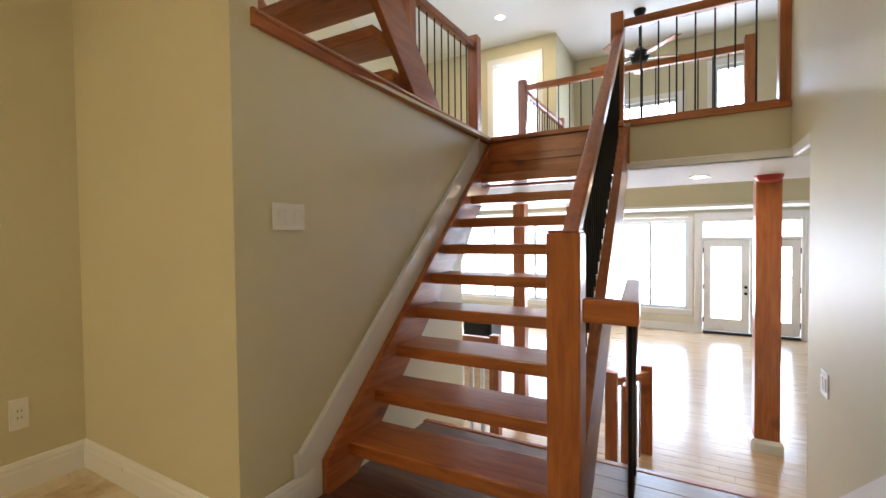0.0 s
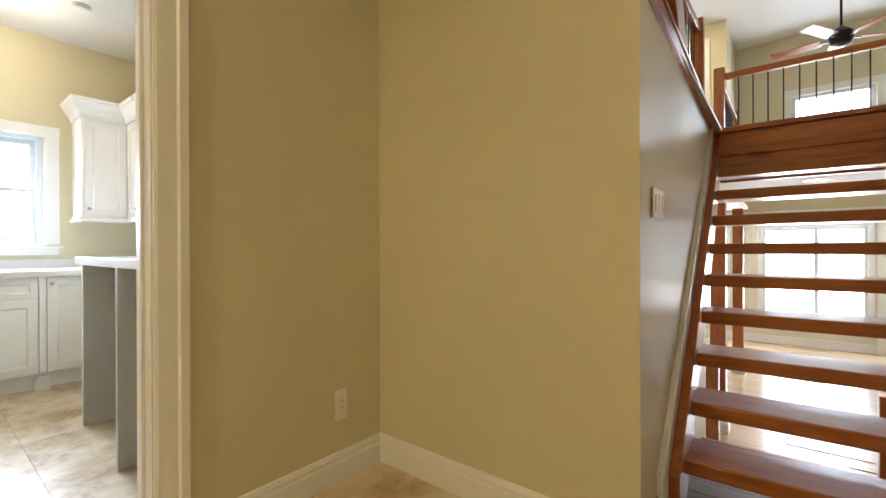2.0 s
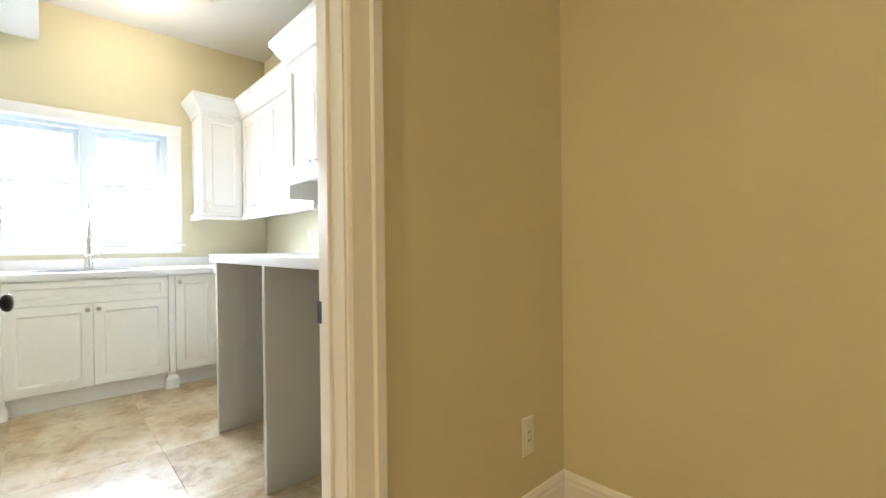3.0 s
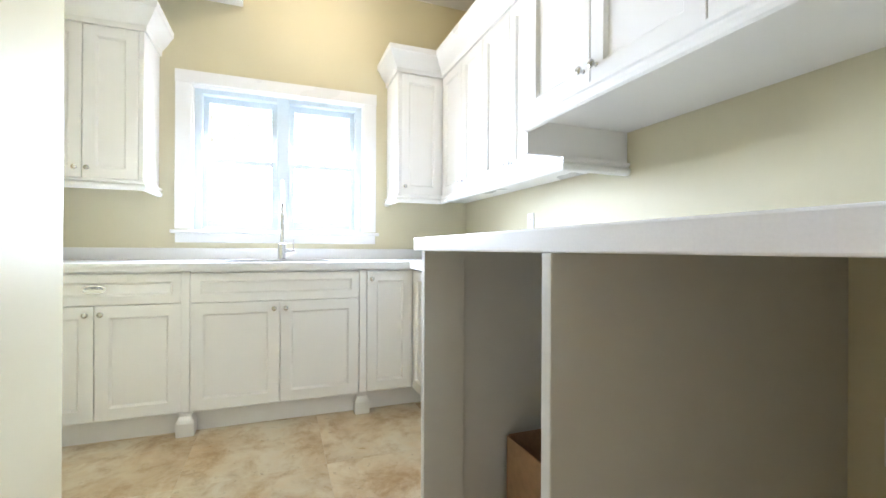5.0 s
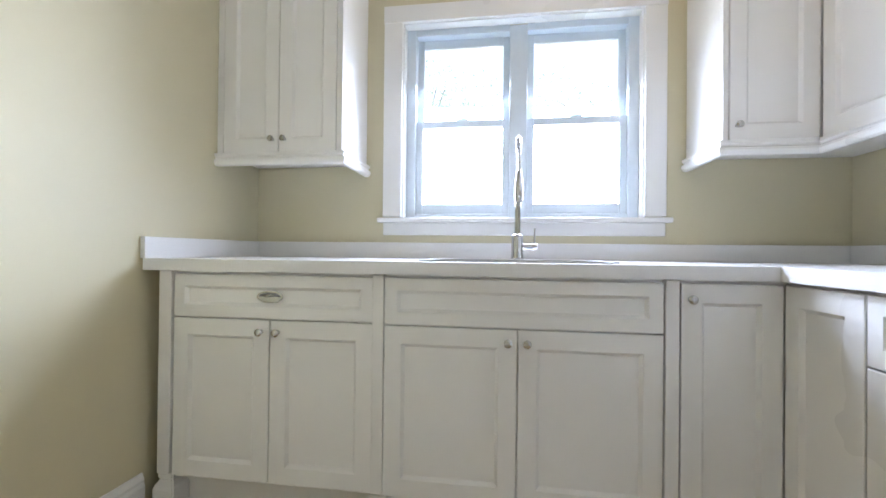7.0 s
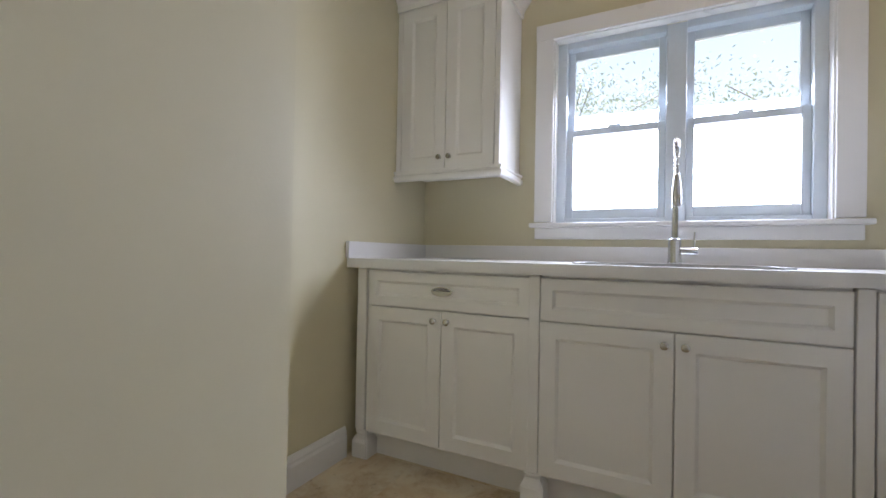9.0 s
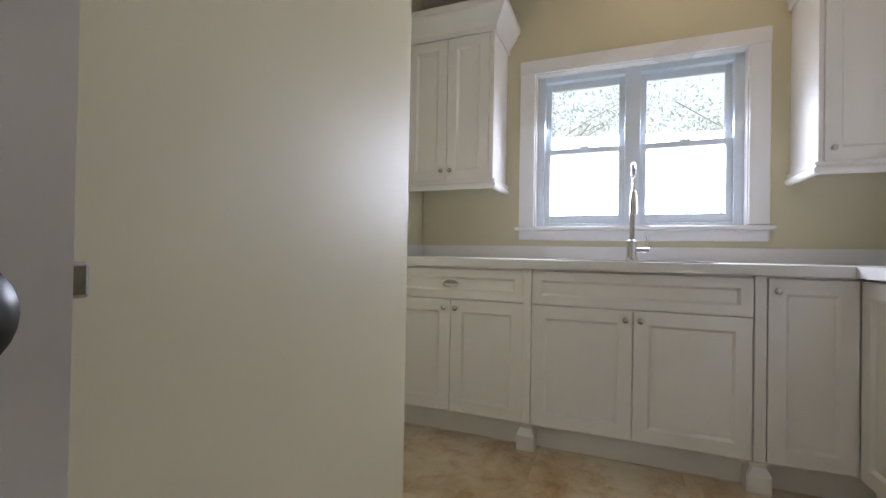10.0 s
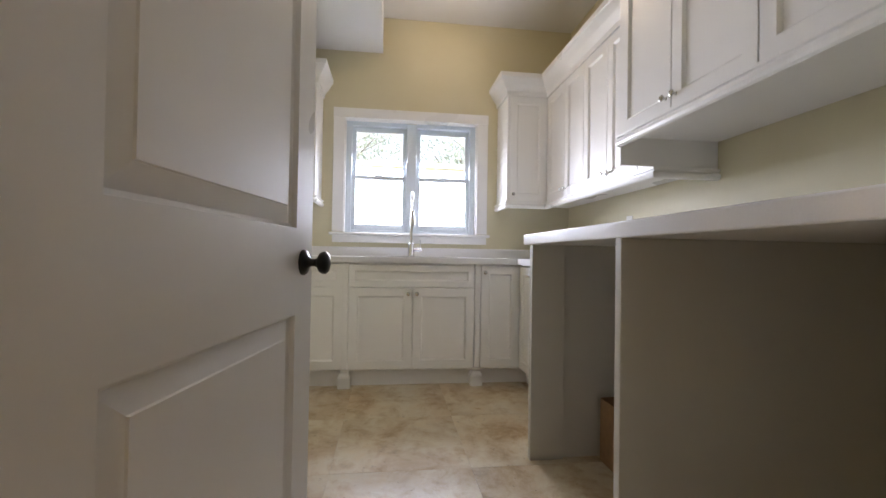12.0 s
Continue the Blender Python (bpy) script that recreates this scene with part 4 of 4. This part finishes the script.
st = askew(thing("staircase", "stained timber open-riser stairs with closed stringers", "stairs"))
for k in range(1, 11):
    y, z = nose(k)
    part("tread", boxes((TX0, TX1, y, y + 0.262, z - 0.064, z), bev=0.007), TIMBER_X, st)
# wall stringer, outer stringer, white skirt on the wall
ys0, zs0, ys1 = 1.345, 0.152, 3.40
sl = 0.877
part("wall_stringer", sloped(-1.147, -1.108, ys0, zs0, ys1, zs0 + sl * (ys1 - ys0), 0.33), TIMBER_Y, st)
ob = sloped(-0.098, -0.048, 1.50, zs0 + sl * 0.155, ys1, zs0 + sl * (ys1 - ys0), 0.40)
part("outer_stringer", ob, TIMBER_Y, st)
part("top_riser", boxes((TX0, TX1 + 0.03, 3.340, 3.364, 1.56, UP - 0.035), bev=0.003), TIMBER_X, st)
part("landing_nosing", boxes((TX0, TX1 + 0.03, 3.315, 3.47, UP - 0.033, UP + 0.006), bev=0.006), TIMBER_X, st)
part("newel_post", boxes((-0.161, -0.044, 1.437, 1.554, 0.0, 1.150), (-0.157, -0.048, 1.441, 1.550, 1.150, 1.160), bev=0.005), TIMBER_Z, st)
hr0, hr1 = Vector((-0.105, 1.54, 1.095)), Vector((-0.105, 3.43, 2.655))
part("handrail", bar(hr0, hr1, 0.062, 0.062, 0.010), TIMBER_Y, st)
for k in range(1, 11):
    for f in (0.02, 0.088, 0.156):
        y, z = nose(k)
        y += f
        t_ = (y - hr0.y) / (hr1.y - hr0.y)
        if y > 1.58 and t_ < 0.99:
            p = hr0.lerp(hr1, t_)
            part("baluster", iron(p.x, y, zs0 + sl * (y - ys0) - 0.01, p.z - 0.02), IRON, st, "", True)

sk = sloped(XG, XG + 0.016, 1.225, 0.205, 3.18, 0.205 + sl * 1.955, 0.42, 0.002)
askew(structure("stair_skirt", sk, WHITE, "white sloping skirt board along the stair wall", "trim"))
askew(structure("stair_skirt_cap", sloped(XG, XG + 0.026, 1.218, 0.230, 3.18, 0.230 + sl * 1.962, 0.030, 0.004), WHITE, "white moulded cap along the stair skirt", "trim"))
askew(structure("stair_skirt_end", boxes((XG, XG + 0.022, 1.20, 1.226, 0.137, 0.236), bev=0.004), WHITE, "white moulded end of the stair skirt", "trim"))

# timber cap on the stair wall
CAP = [(-0.14, 0), (0.035, 0), (0.038, 0.008), (0.030, 0.022), (0.018, 0.030), (-0.14, 0.030)]
askew(structure("wall_cap", moulding([(XG, YF + 0.085), (XG, 3.40)], [(o, UP + 0.006 + z) for o, z in CAP]), TIMBER_Y, "stained timber cap on top of the stair wall", "trim"))
askew(structure("wall_cap_bed", moulding([(XG, YF + 0.085), (XG, 3.40)], [(0, UP - 0.032), (0.016, UP - 0.027), (0.028, UP + 0.006), (0, UP + 0.006)]), TIMBER_Y, "stained timber bed moulding under the wall cap", "trim"))

# guard rails of the upper floor


def guard(label, p0, p1, ztop, step=0.115, posts=(True, True), zb=UP, pw=0.09, ztops=None):
    g_ = thing("guard_rail", label, "railing", "upper floor guard rails")
    a, b_ = Vector((*p0, 0)), Vector((*p1, 0))
    d = (b_ - a).normalized()
    for q, on in ((a, posts[0]), (b_, posts[1])):
        if on:
            part("post", boxes((q.x - pw / 2, q.x + pw / 2, q.y - pw / 2, q.y + pw / 2, zb - 0.03, ztop + 0.06), bev=0.005), TIMBER_Z, g_)
    mat = TIMBER_X if abs(d.x) > abs(d.y) else TIMBER_Y
    s0, s1 = a + d * pw / 2, b_ - d * pw / 2
    part("top_rail", bar((s0.x, s0.y, ztop - 0.03), (s1.x, s1.y, ztop - 0.03), 0.062, 0.06, 0.008), mat, g_)
    part("shoe_rail", bar((s0.x, s0.y, zb + 0.016), (s1.x, s1.y, zb + 0.016), 0.075, 0.036, 0.005), mat, g_)
    n = max(2, round((s1 - s0).length / step))
    for i in range(1, n):
        q = s0.lerp(s1, i / n)
        part("baluster", iron(q.x, q.y, zb + 0.03, ztop - 0.055), IRON, g_, "", True)
    return g_


guard("stained timber gallery rail with thin black iron balusters", (-0.195, 3.47), (0.815, 3.47), 2.745, 0.122)
guard("stained timber back rail of the gallery with iron balusters", (-1.31, 4.56), (0.74, 4.56), 2.80, 0.115)
askew(guard("stained timber rail above the stair wall with iron balusters", (-1.315, 2.37), (-1.262, 3.36), 2.80, 0.098))
guard("stained timber hall rail with black iron balusters", (-1.31, 4.56), (-1.31, 6.24), 2.78, 0.115, (False, True))
structure("gallery_trim", boxes((-0.10, XR, 3.385, 3.41, UP - 0.032, UP + 0.004), bev=0.004), TIMBER_X, "stained timber edge trim of the gallery floor", "trim")
structure("gallery_end_trim", boxes((-0.150, -0.104, 3.384, 3.409, UP - 0.30, UP - 0.033), bev=0.003), TIMBER_Z, "stained timber upright at the end of the gallery edge", "trim")
structure("gallery_crown", moulding([(-0.10, 3.41), (XR, 3.41)], [(0, 1.62), (0.05, 1.62), (0.052, 1.632), (0.03, 1.65), (0.012, 1.675), (0, 1.68)]), WHITE, "white crown moulding under the gallery edge", "trim")
structure("gallery_end_crown", moulding([(XR - 0.001, 2.93), (XR - 0.001, 3.40)], [(0, 1.62), (0.02, 1.62), (0.03, 1.64), (0.015, 1.67), (0, 1.68)]), WHITE, "white crown return at the gallery wall", "trim")

# flight from the upper floor, seen from below
fl = askew(thing("upper_staircase", "dark stained open-riser flight rising from the upper floor", "stairs"))
part("stringer", sloped(-1.262, -1.212, 2.63, 2.06, 1.16, 3.62, 0.37), TIMBER_Y, fl)
part("stringer", sloped(-2.25, -2.20, 2.63, 2.06, 1.16, 3.62, 0.37), TIMBER_Y, fl)
for k in range(2, 10):
    y, z = 2.55 - 0.18 * (k - 1), UP + 0.01 + 0.185 * (k - 1)
    part("tread", boxes((-2.20, -1.262, y - 0.27, y, z - 0.07, z), bev=0.006), TIMBER_X, fl)

# timber columns of the living room


def column(x0, x1, y0, y1, label):
    c = thing("column", label, "column", "living room columns")
    part("shaft", boxes((x0, x1, y0, y1, LOW, 1.62), bev=0.006), TIMBER_Z, c)
    part("plinth", moulding([(x0, y0), (x1, y0), (x1, y1), (x0, y1), (x0, y0)], [(0, LOW), (0.022, LOW), (0.022, LOW + 0.085), (0.012, LOW + 0.11), (0, LOW + 0.115)]), WHITE, c, "white moulded plinth")
    return c


c1 = column(0.775, 0.955, 4.46, 4.64, "square knotty timber column on a white plinth")
column(-1.375, -1.245, 4.39, 4.52, "square knotty timber column behind the stairs")
column(-1.39, -1.26, 6.86, 6.99, "square knotty timber column far under the hall")
sign = thing("smoke_alarm", "red tinted round alarm beside the column head", "alarm", at=(0.845, 4.33, 1.62))
part("body", lathe([(0.045, -0.055), (0.080, -0.045), (0.095, -0.020), (0.100, 0)], 20), RED, sign, "", True)

# steps down to the living room
for k in range(1, 4):
    sp = tagged(part("lower_step", boxes((-0.02, XR - 0.001, EDGE + 0.26 * (k - 1), EDGE + 0.26 * k, LOW, -0.1825 * k), bev=0.006), TIMBER_X), "stained timber step down to the living room", "step", "steps down")
structure("floor_nosing", boxes((XG, XR - 0.002, EDGE - 0.02, EDGE + 0.025, -0.05, 0.006), bev=0.008), TIMBER_X, "timber nosing along the foyer floor edge", "trim")
structure("floor_fascia", boxes((XG, XR - 0.002, EDGE, EDGE + 0.012, LOW, -0.05)), WALL, "painted face below the foyer floor edge", "wall")
structure("step_skirt", sloped(XR - 0.018, XR, 1.72, 0.455, 3.0 - 0.07, -0.40, 0.22, 0.003), WHITE, "white sloping skirt board beside the steps down", "trim")
baseboard([(XR, -3.19), (XR, 1.72)][::-1])

lr = thing("lower_handrail", "stained timber handrail with black balusters beside the steps", "railing")
part("return_rail", boxes((-0.044, 0.128, 1.425, 1.485, 0.852, 0.930), bev=0.006), TIMBER_X, lr)
part("level_rail", bar((0.098, 1.475, 0.8925), (0.036, 2.20, 0.8925), 0.06, 0.075, 0.006), TIMBER_Y, lr)
part("sloped_rail", bar((0.038, 2.17, 0.893), (-0.068, 3.10, 0.04), 0.058, 0.072, 0.006), TIMBER_Y, lr)
for i in range(15):
    y = 1.53 + 0.105 * i
    z = 0.86 if y < 2.18 else 0.893 + (0.04 - 0.893) * (y - 2.17) / 0.93 - 0.03
    zb = 0.004 if y < EDGE else -0.1825 * min(3, 1 + int((y - EDGE) / 0.26))
    part("baluster", iron(0.098 - 0.0885 * (y - 1.475), y, zb - 0.003, z, 0.0165 if i == 6 else 0.0078), IRON, lr, "", True)
part("end_post", boxes((-0.118, -0.028, 3.08, 3.17, LOW, 0.12), bev=0.005), TIMBER_Z, lr)

lg = thing("lower_guard_rail", "stained timber guard with pale spindles under the stairs", "railing")
part("post", boxes((-1.31, -1.22, 3.57, 3.66, LOW, 0.24), bev=0.005), TIMBER_Z, lg)
part("top_rail", boxes((-2.20, -1.31, 3.585, 3.645, 0.15, 0.21), bev=0.006), TIMBER_X, lg)
for i in range(8):
    part("spindle", boxes((-1.41 - 0.11 * i, -1.38 - 0.11 * i, 3.60, 3.63, LOW, 0.15)), WHITE, lg)
lg = thing("lower_guard_rail", "stained timber stair guard behind the open stairs", "railing")
part("post", boxes((-0.30, -0.21, 3.54, 3.63, LOW, 0.06), bev=0.005), TIMBER_Z, lg)
part("post", boxes((-0.075, 0.015, 3.95, 4.04, LOW, 0.03), bev=0.005), TIMBER_Z, lg)
part("top_rail", bar((-0.255, 3.63, -0.04), (-0.03, 3.96, -0.04), 0.06, 0.06), TIMBER_Y, lg)
for i in range(1, 4):
    part("baluster", iron(-0.255 + 0.06 * i, 3.63 + 0.083 * i, LOW, -0.05), IRON, lg, "", True)

stove = thing("stove", "low black iron stove standing in the living room", "stove", at=(-2.54, 6.15, LOW))
part("body", boxes((-0.24, 0.24, -0.2, 0.2, 0.08, 0.64), (-0.26, 0.26, -0.22, 0.22, 0.64, 0.67), bev=0.012), BLACK, stove)
part("door", boxes((-0.17, 0.17, -0.218, -0.2, 0.16, 0.56), bev=0.008), BLACK, stove)
for x in (-0.2, 0.2):
    for y in (-0.16, 0.16):
        part("leg", boxes((x - 0.02, x + 0.02, y - 0.02, y + 0.02, 0, 0.08), bev=0.004), BLACK, stove)

# garden wall joinery


def plain_window(name, label, x0, x1, z0, z1, y, bars=(), casing=0.09):
    """A fixed window in a wall along x, seen from the smaller y."""
    t = thing(name, label, "window", kind="structure")
    b = bmesh.new()
    add_box(b, x0, x0 + 0.05, y + 0.03, y + 0.11, z0, z1, 0.004)
    add_box(b, x1 - 0.05, x1, y + 0.03, y + 0.11, z0, z1, 0.004)
    add_box(b, x0 + 0.05, x1 - 0.05, y + 0.032, y + 0.108, z0, z0 + 0.05, 0.004)
    add_box(b, x0 + 0.05, x1 - 0.05, y + 0.032, y + 0.108, z1 - 0.05, z1, 0.004)
    for xb in bars:
        add_box(b, xb - 0.03, xb + 0.03, y + 0.034, y + 0.106, z0 + 0.05, z1 - 0.05, 0.004)
    part("window_frame", b, VINYL, t)
    edges = [x0 + 0.05, *[e for xb in bars for e in (xb - 0.03, xb + 0.03)], x1 - 0.05]
    for a, c in zip(edges[::2], edges[1::2]):
        p = part("pane", boxes((a - 0.004, c + 0.004, y + 0.068, y + 0.074, z0 + 0.046, z1 - 0.046)), GLASS, t)
        p.visible_shadow = False
    part("casing", boxes((x0 - casing, x0, y - 0.02, y, z0, z1), (x1, x1 + casing, y - 0.02, y, z0, z1), (x0 - casing, x1 + casing, y - 0.023, y, z1, z1 + casing), (x0 - casing - 0.02, x1 + casing + 0.02, y - 0.04, y, z0 - 0.03, z0), (x0 - casing, x1 + casing, y - 0.018, y, z0 - 0.11, z0 - 0.03), bev=0.003), WHITE, t)
    return t


plain_window("window_2", "white framed living room window, bright daylight outside", -1.13, 0.30, -0.30, 1.42, YB, (-0.36,), 0.075)
plain_window("window_3", "wide white framed living room window", -4.75, -1.72, -0.30, 1.42, YB, (-3.75, -2.75), 0.075)
plain_window("window_4", "white upper window beyond the gallery", -0.72, 0.16, 2.45, 3.25, YU, ())
plain_window("window_5", "tall narrow white upper window beyond the gallery", 0.62, 1.02, 2.45, 3.62, YU, ())

fd = thing("door_2", "white glazed double garden doors with a transom light", "door", kind="structure")
part("door_frame", boxes((0.50, 0.55, YB + 0.02, YB + 0.12, LOW, 1.45), (2.03, 2.08, YB + 0.02, YB + 0.12, LOW, 1.45), (0.55, 2.03, YB + 0.022, YB + 0.118, 1.05, 1.10), (0.55, 2.03, YB + 0.022, YB + 0.118, 1.40, 1.45), bev=0.004), WHITE, fd)
part("threshold", boxes((0.55, 2.03, YB - 0.02, YB + 0.11, LOW, LOW + 0.045), bev=0.005), BLACK, fd, "black threshold")
part("casing", boxes((0.41, 0.50, YB - 0.02, YB, LOW, 1.45), (2.08, 2.17, YB - 0.02, YB, LOW, 1.45), (0.41, 2.17, YB - 0.023, YB, 1.45, 1.56), bev=0.003), WHITE, fd)
p = part("transom_pane", boxes((0.55, 2.03, YB + 0.066, YB + 0.072, 1.10, 1.40)), GLASS, fd)
p.visible_shadow = False
for x0, x1, s_ in ((0.555, 1.288, 1), (1.292, 2.025, -1)):
    z0, z1 = LOW + 0.05, 1.045
    leaf = part("leaf", boxes((x0, x0 + 0.13, YB + 0.04, YB + 0.085, z0, z1), (x1 - 0.13, x1, YB + 0.04, YB + 0.085, z0, z1), (x0 + 0.13, x1 - 0.13, YB + 0.041, YB + 0.084, z0, z0 + 0.24), (x0 + 0.13, x1 - 0.13, YB + 0.041, YB + 0.084, z1 - 0.13, z1), (x0 + 0.13, x1 - 0.13, YB + 0.045, YB + 0.08, 0.36, 0.385), bev=0.003), WHITE, fd)
    p = part("pane", boxes((x0 + 0.125, x1 - 0.125, YB + 0.06, YB + 0.066, z0 + 0.235, z1 - 0.125)), GLASS, leaf)
    p.visible_shadow = False
    xk = x1 - 0.06 if s_ > 0 else x0 + 0.06
    for zk in (0.05, 0.17):
        part("lock_knob", lathe([(0.028, 0), (0.03, 0.02), (0.02, 0.05)], 14, Matrix.Translation((xk, YB + 0.04, zk)) @ pose(0, 0, 0, 90, 0, 0)), BLACK, leaf, "black knob", True)
    xh = x0 if s_ > 0 else x1
    for zh in (LOW + 0.25, 0.15, 0.85):
        part("hinge", boxes((xh - 0.012, xh + 0.012, YB + 0.034, YB + 0.042, zh - 0.05, zh + 0.05)), IRON, leaf)
structure("baseboard", boxes((-5.1, 0.41, YB - 0.016, YB, LOW, LOW + 0.15), (2.17, 4.2, YB - 0.016, YB, LOW, LOW + 0.15), bev=0.003), WHITE, "tall white living room baseboard", "trim")
structure("beam_trim", boxes((-5.1, 4.2, YU - 0.03, YU, 1.56, 1.60), bev=0.004), WHITE, "white trim along the lower edge of the far wall", "trim")
hd = thing("door_frame_2", "white casing of the bright upper hall doorway", "door frame", kind="structure")
part("casing", boxes((-2.48, -2.38, 6.28, 6.3, UP, 3.82), (-1.69, -1.59, 6.28, 6.3, UP, 3.82), (-2.48, -1.59, 6.278, 6.3, 3.82, 3.92), bev=0.003), WHITE, hd)
p = part("pane", boxes((-2.38, -1.69, 6.37, 6.376, UP, 3.82)), GLASS, hd)
p.visible_shadow = False

# ceiling fan
fan = thing("ceiling_fan", "dark bronze ceiling fan with reddish wooden blades", "fan", at=(-0.28, 6.26, 0))
part("canopy", lathe([(0.02, HIGH - 0.09), (0.06, HIGH - 0.06), (0.075, HIGH - 0.02), (0.075, HIGH)], 20), IRON, fan, "", True)
part("rod", tube([(0, 0, 3.60), (0, 0, HIGH - 0.05)], 0.013, 10), IRON, fan, "", True)
part("motor", lathe([(0.03, 3.40), (0.09, 3.43), (0.115, 3.50), (0.11, 3.56), (0.06, 3.61), (0.02, 3.64)], 24), IRON, fan, "", True)
for k in range(5):
    a = 72 * k + 24
    b = boxes((0.18, 0.66, -0.065, 0.065, -0.005, 0.005), bev=0.003, m=pose(0, 0, 3.50, 0, 0, a) @ pose(0, 0, 0, 12, 0, 0))
    bl = part("blade", b, TIMBER_X, fan)
    part("blade_arm", boxes((0.09, 0.20, -0.018, 0.018, -0.012, -0.004), bev=0.002, m=pose(0, 0, 3.50, 0, 0, a)), IRON, bl)


def downlight(x, y, z, power=1.8, r=0.055):
    t = thing("downlight", "round recessed ceiling light with white trim, switched on", "lamp", "recessed ceiling lights", at=(x, y, z))
    part("trim_ring", lathe([(r, -0.004), (r + 0.022, -0.006), (r + 0.026, -0.001), (r + 0.026, 0.0)], 24), WHITE, t, "", True)
    part("lens", lathe([(0.01, -0.008), (r * 0.95, -0.0075), (r * 0.95, -0.001)], 20), LAMP_GLASS, t, "", True)
    l = area_lamp("downlight_lamp", look((x, y, z - 0.02), (x, y + 0.001, z - 1)), 0.1, 0.1, power, WARM)
    l.data.shape = "DISK"


downlight(-1.94, 5.48, HIGH)
# The next three are unseen, added to light the foyer walls
downlight(-0.15, 0.45, FCEIL, 0.25)
downlight(0.35, -0.9, FCEIL, 0.25)
downlight(-1.75, -2.55, FCEIL, 4.6)
downlight(0.35, 4.1, 1.62, 0.6)
downlight(-0.6, 4.1, 1.62, 0.6)

# ---- floor tiles ----
TILE, J = 0.606, 0.0012
tile_mesh = {}


def tile_piece(w, d):
    key = (round(w, 3), round(d, 3))
    if key not in tile_mesh:
        b = bmesh.new()
        add_box(b, 0, key[0], 0, key[1], -0.010, 0.0, 0.0)
        top = [e for e in b.edges if all(v.co.z > -0.001 for v in e.verts)]
        bmesh.ops.bevel(b, geom=top, offset=0.0008, segments=1, affect="EDGES")
        me = bpy.data.meshes.new("tile")
        b.to_mesh(me)
        b.free()
        me.materials.append(STONE)
        tile_mesh[key] = me
    return tile_mesh[key]


floor_ob = bpy.data.objects["floor"]
for i in range(-10, 4):
    for j in range(-6, 5):
        x0, y0 = i * TILE + 0.17, j * TILE - 0.16
        x1, y1 = min(x0 + TILE - J, XR), min(y0 + TILE - J, EDGE - 1.103 if x0 > XG else YF)
        x0, y0 = max(x0, XW), max(y0, -3.2)
        if x1 - x0 < 0.03 or y1 - y0 < 0.03 or (x1 < XD1 and y1 < YL) or (x1 < XD1 and y0 > YR + 0.1):
            continue
        ob = new("tile", tile_piece(x1 - x0, y1 - y0))
        ob.location = (x0, y0, 0.0)
        ob.parent = floor_ob

# ---- oak boards of the living room ----
BW, BL = 0.11, 1.15
ok = bmesh.new()
add_box(ok, 0, BL - 0.002, 0, BW - 0.0015, -0.003, 0.006, 0.0)
bmesh.ops.bevel(ok, geom=[e for e in ok.edges if all(v.co.z > 0.005 for v in e.verts)], offset=0.0012, segments=1, affect="EDGES")
oak_mesh = bpy.data.meshes.new("oak_board")
ok.to_mesh(oak_mesh)
ok.free()
oak_mesh.materials.append(OAK_BOARD)
living = bpy.data.objects["floor_living_room"]
rb = random.Random(11)
for k in range(58):
    x = -1.30 - rb.uniform(0, 0.8)
    while x < 3.0:
        if x > -1.28:
            ob = new("oak_board", oak_mesh)
            ob.location = (x, 3.02 + BW * k, LOW)
            ob.parent = living
        x += BL

# ---- timber boards at the foot of the stairs ----
bd = bmesh.new()
add_box(bd, 0, XR - XG - 0.02, 0, 0.1185, -0.010, 0.004, 0.0)
bmesh.ops.bevel(bd, geom=[e for e in bd.edges if all(v.co.z > 0.003 for v in e.verts)], offset=0.002, segments=1, affect="EDGES")
board_mesh = bpy.data.meshes.new("board")
bd.to_mesh(board_mesh)
bd.free()
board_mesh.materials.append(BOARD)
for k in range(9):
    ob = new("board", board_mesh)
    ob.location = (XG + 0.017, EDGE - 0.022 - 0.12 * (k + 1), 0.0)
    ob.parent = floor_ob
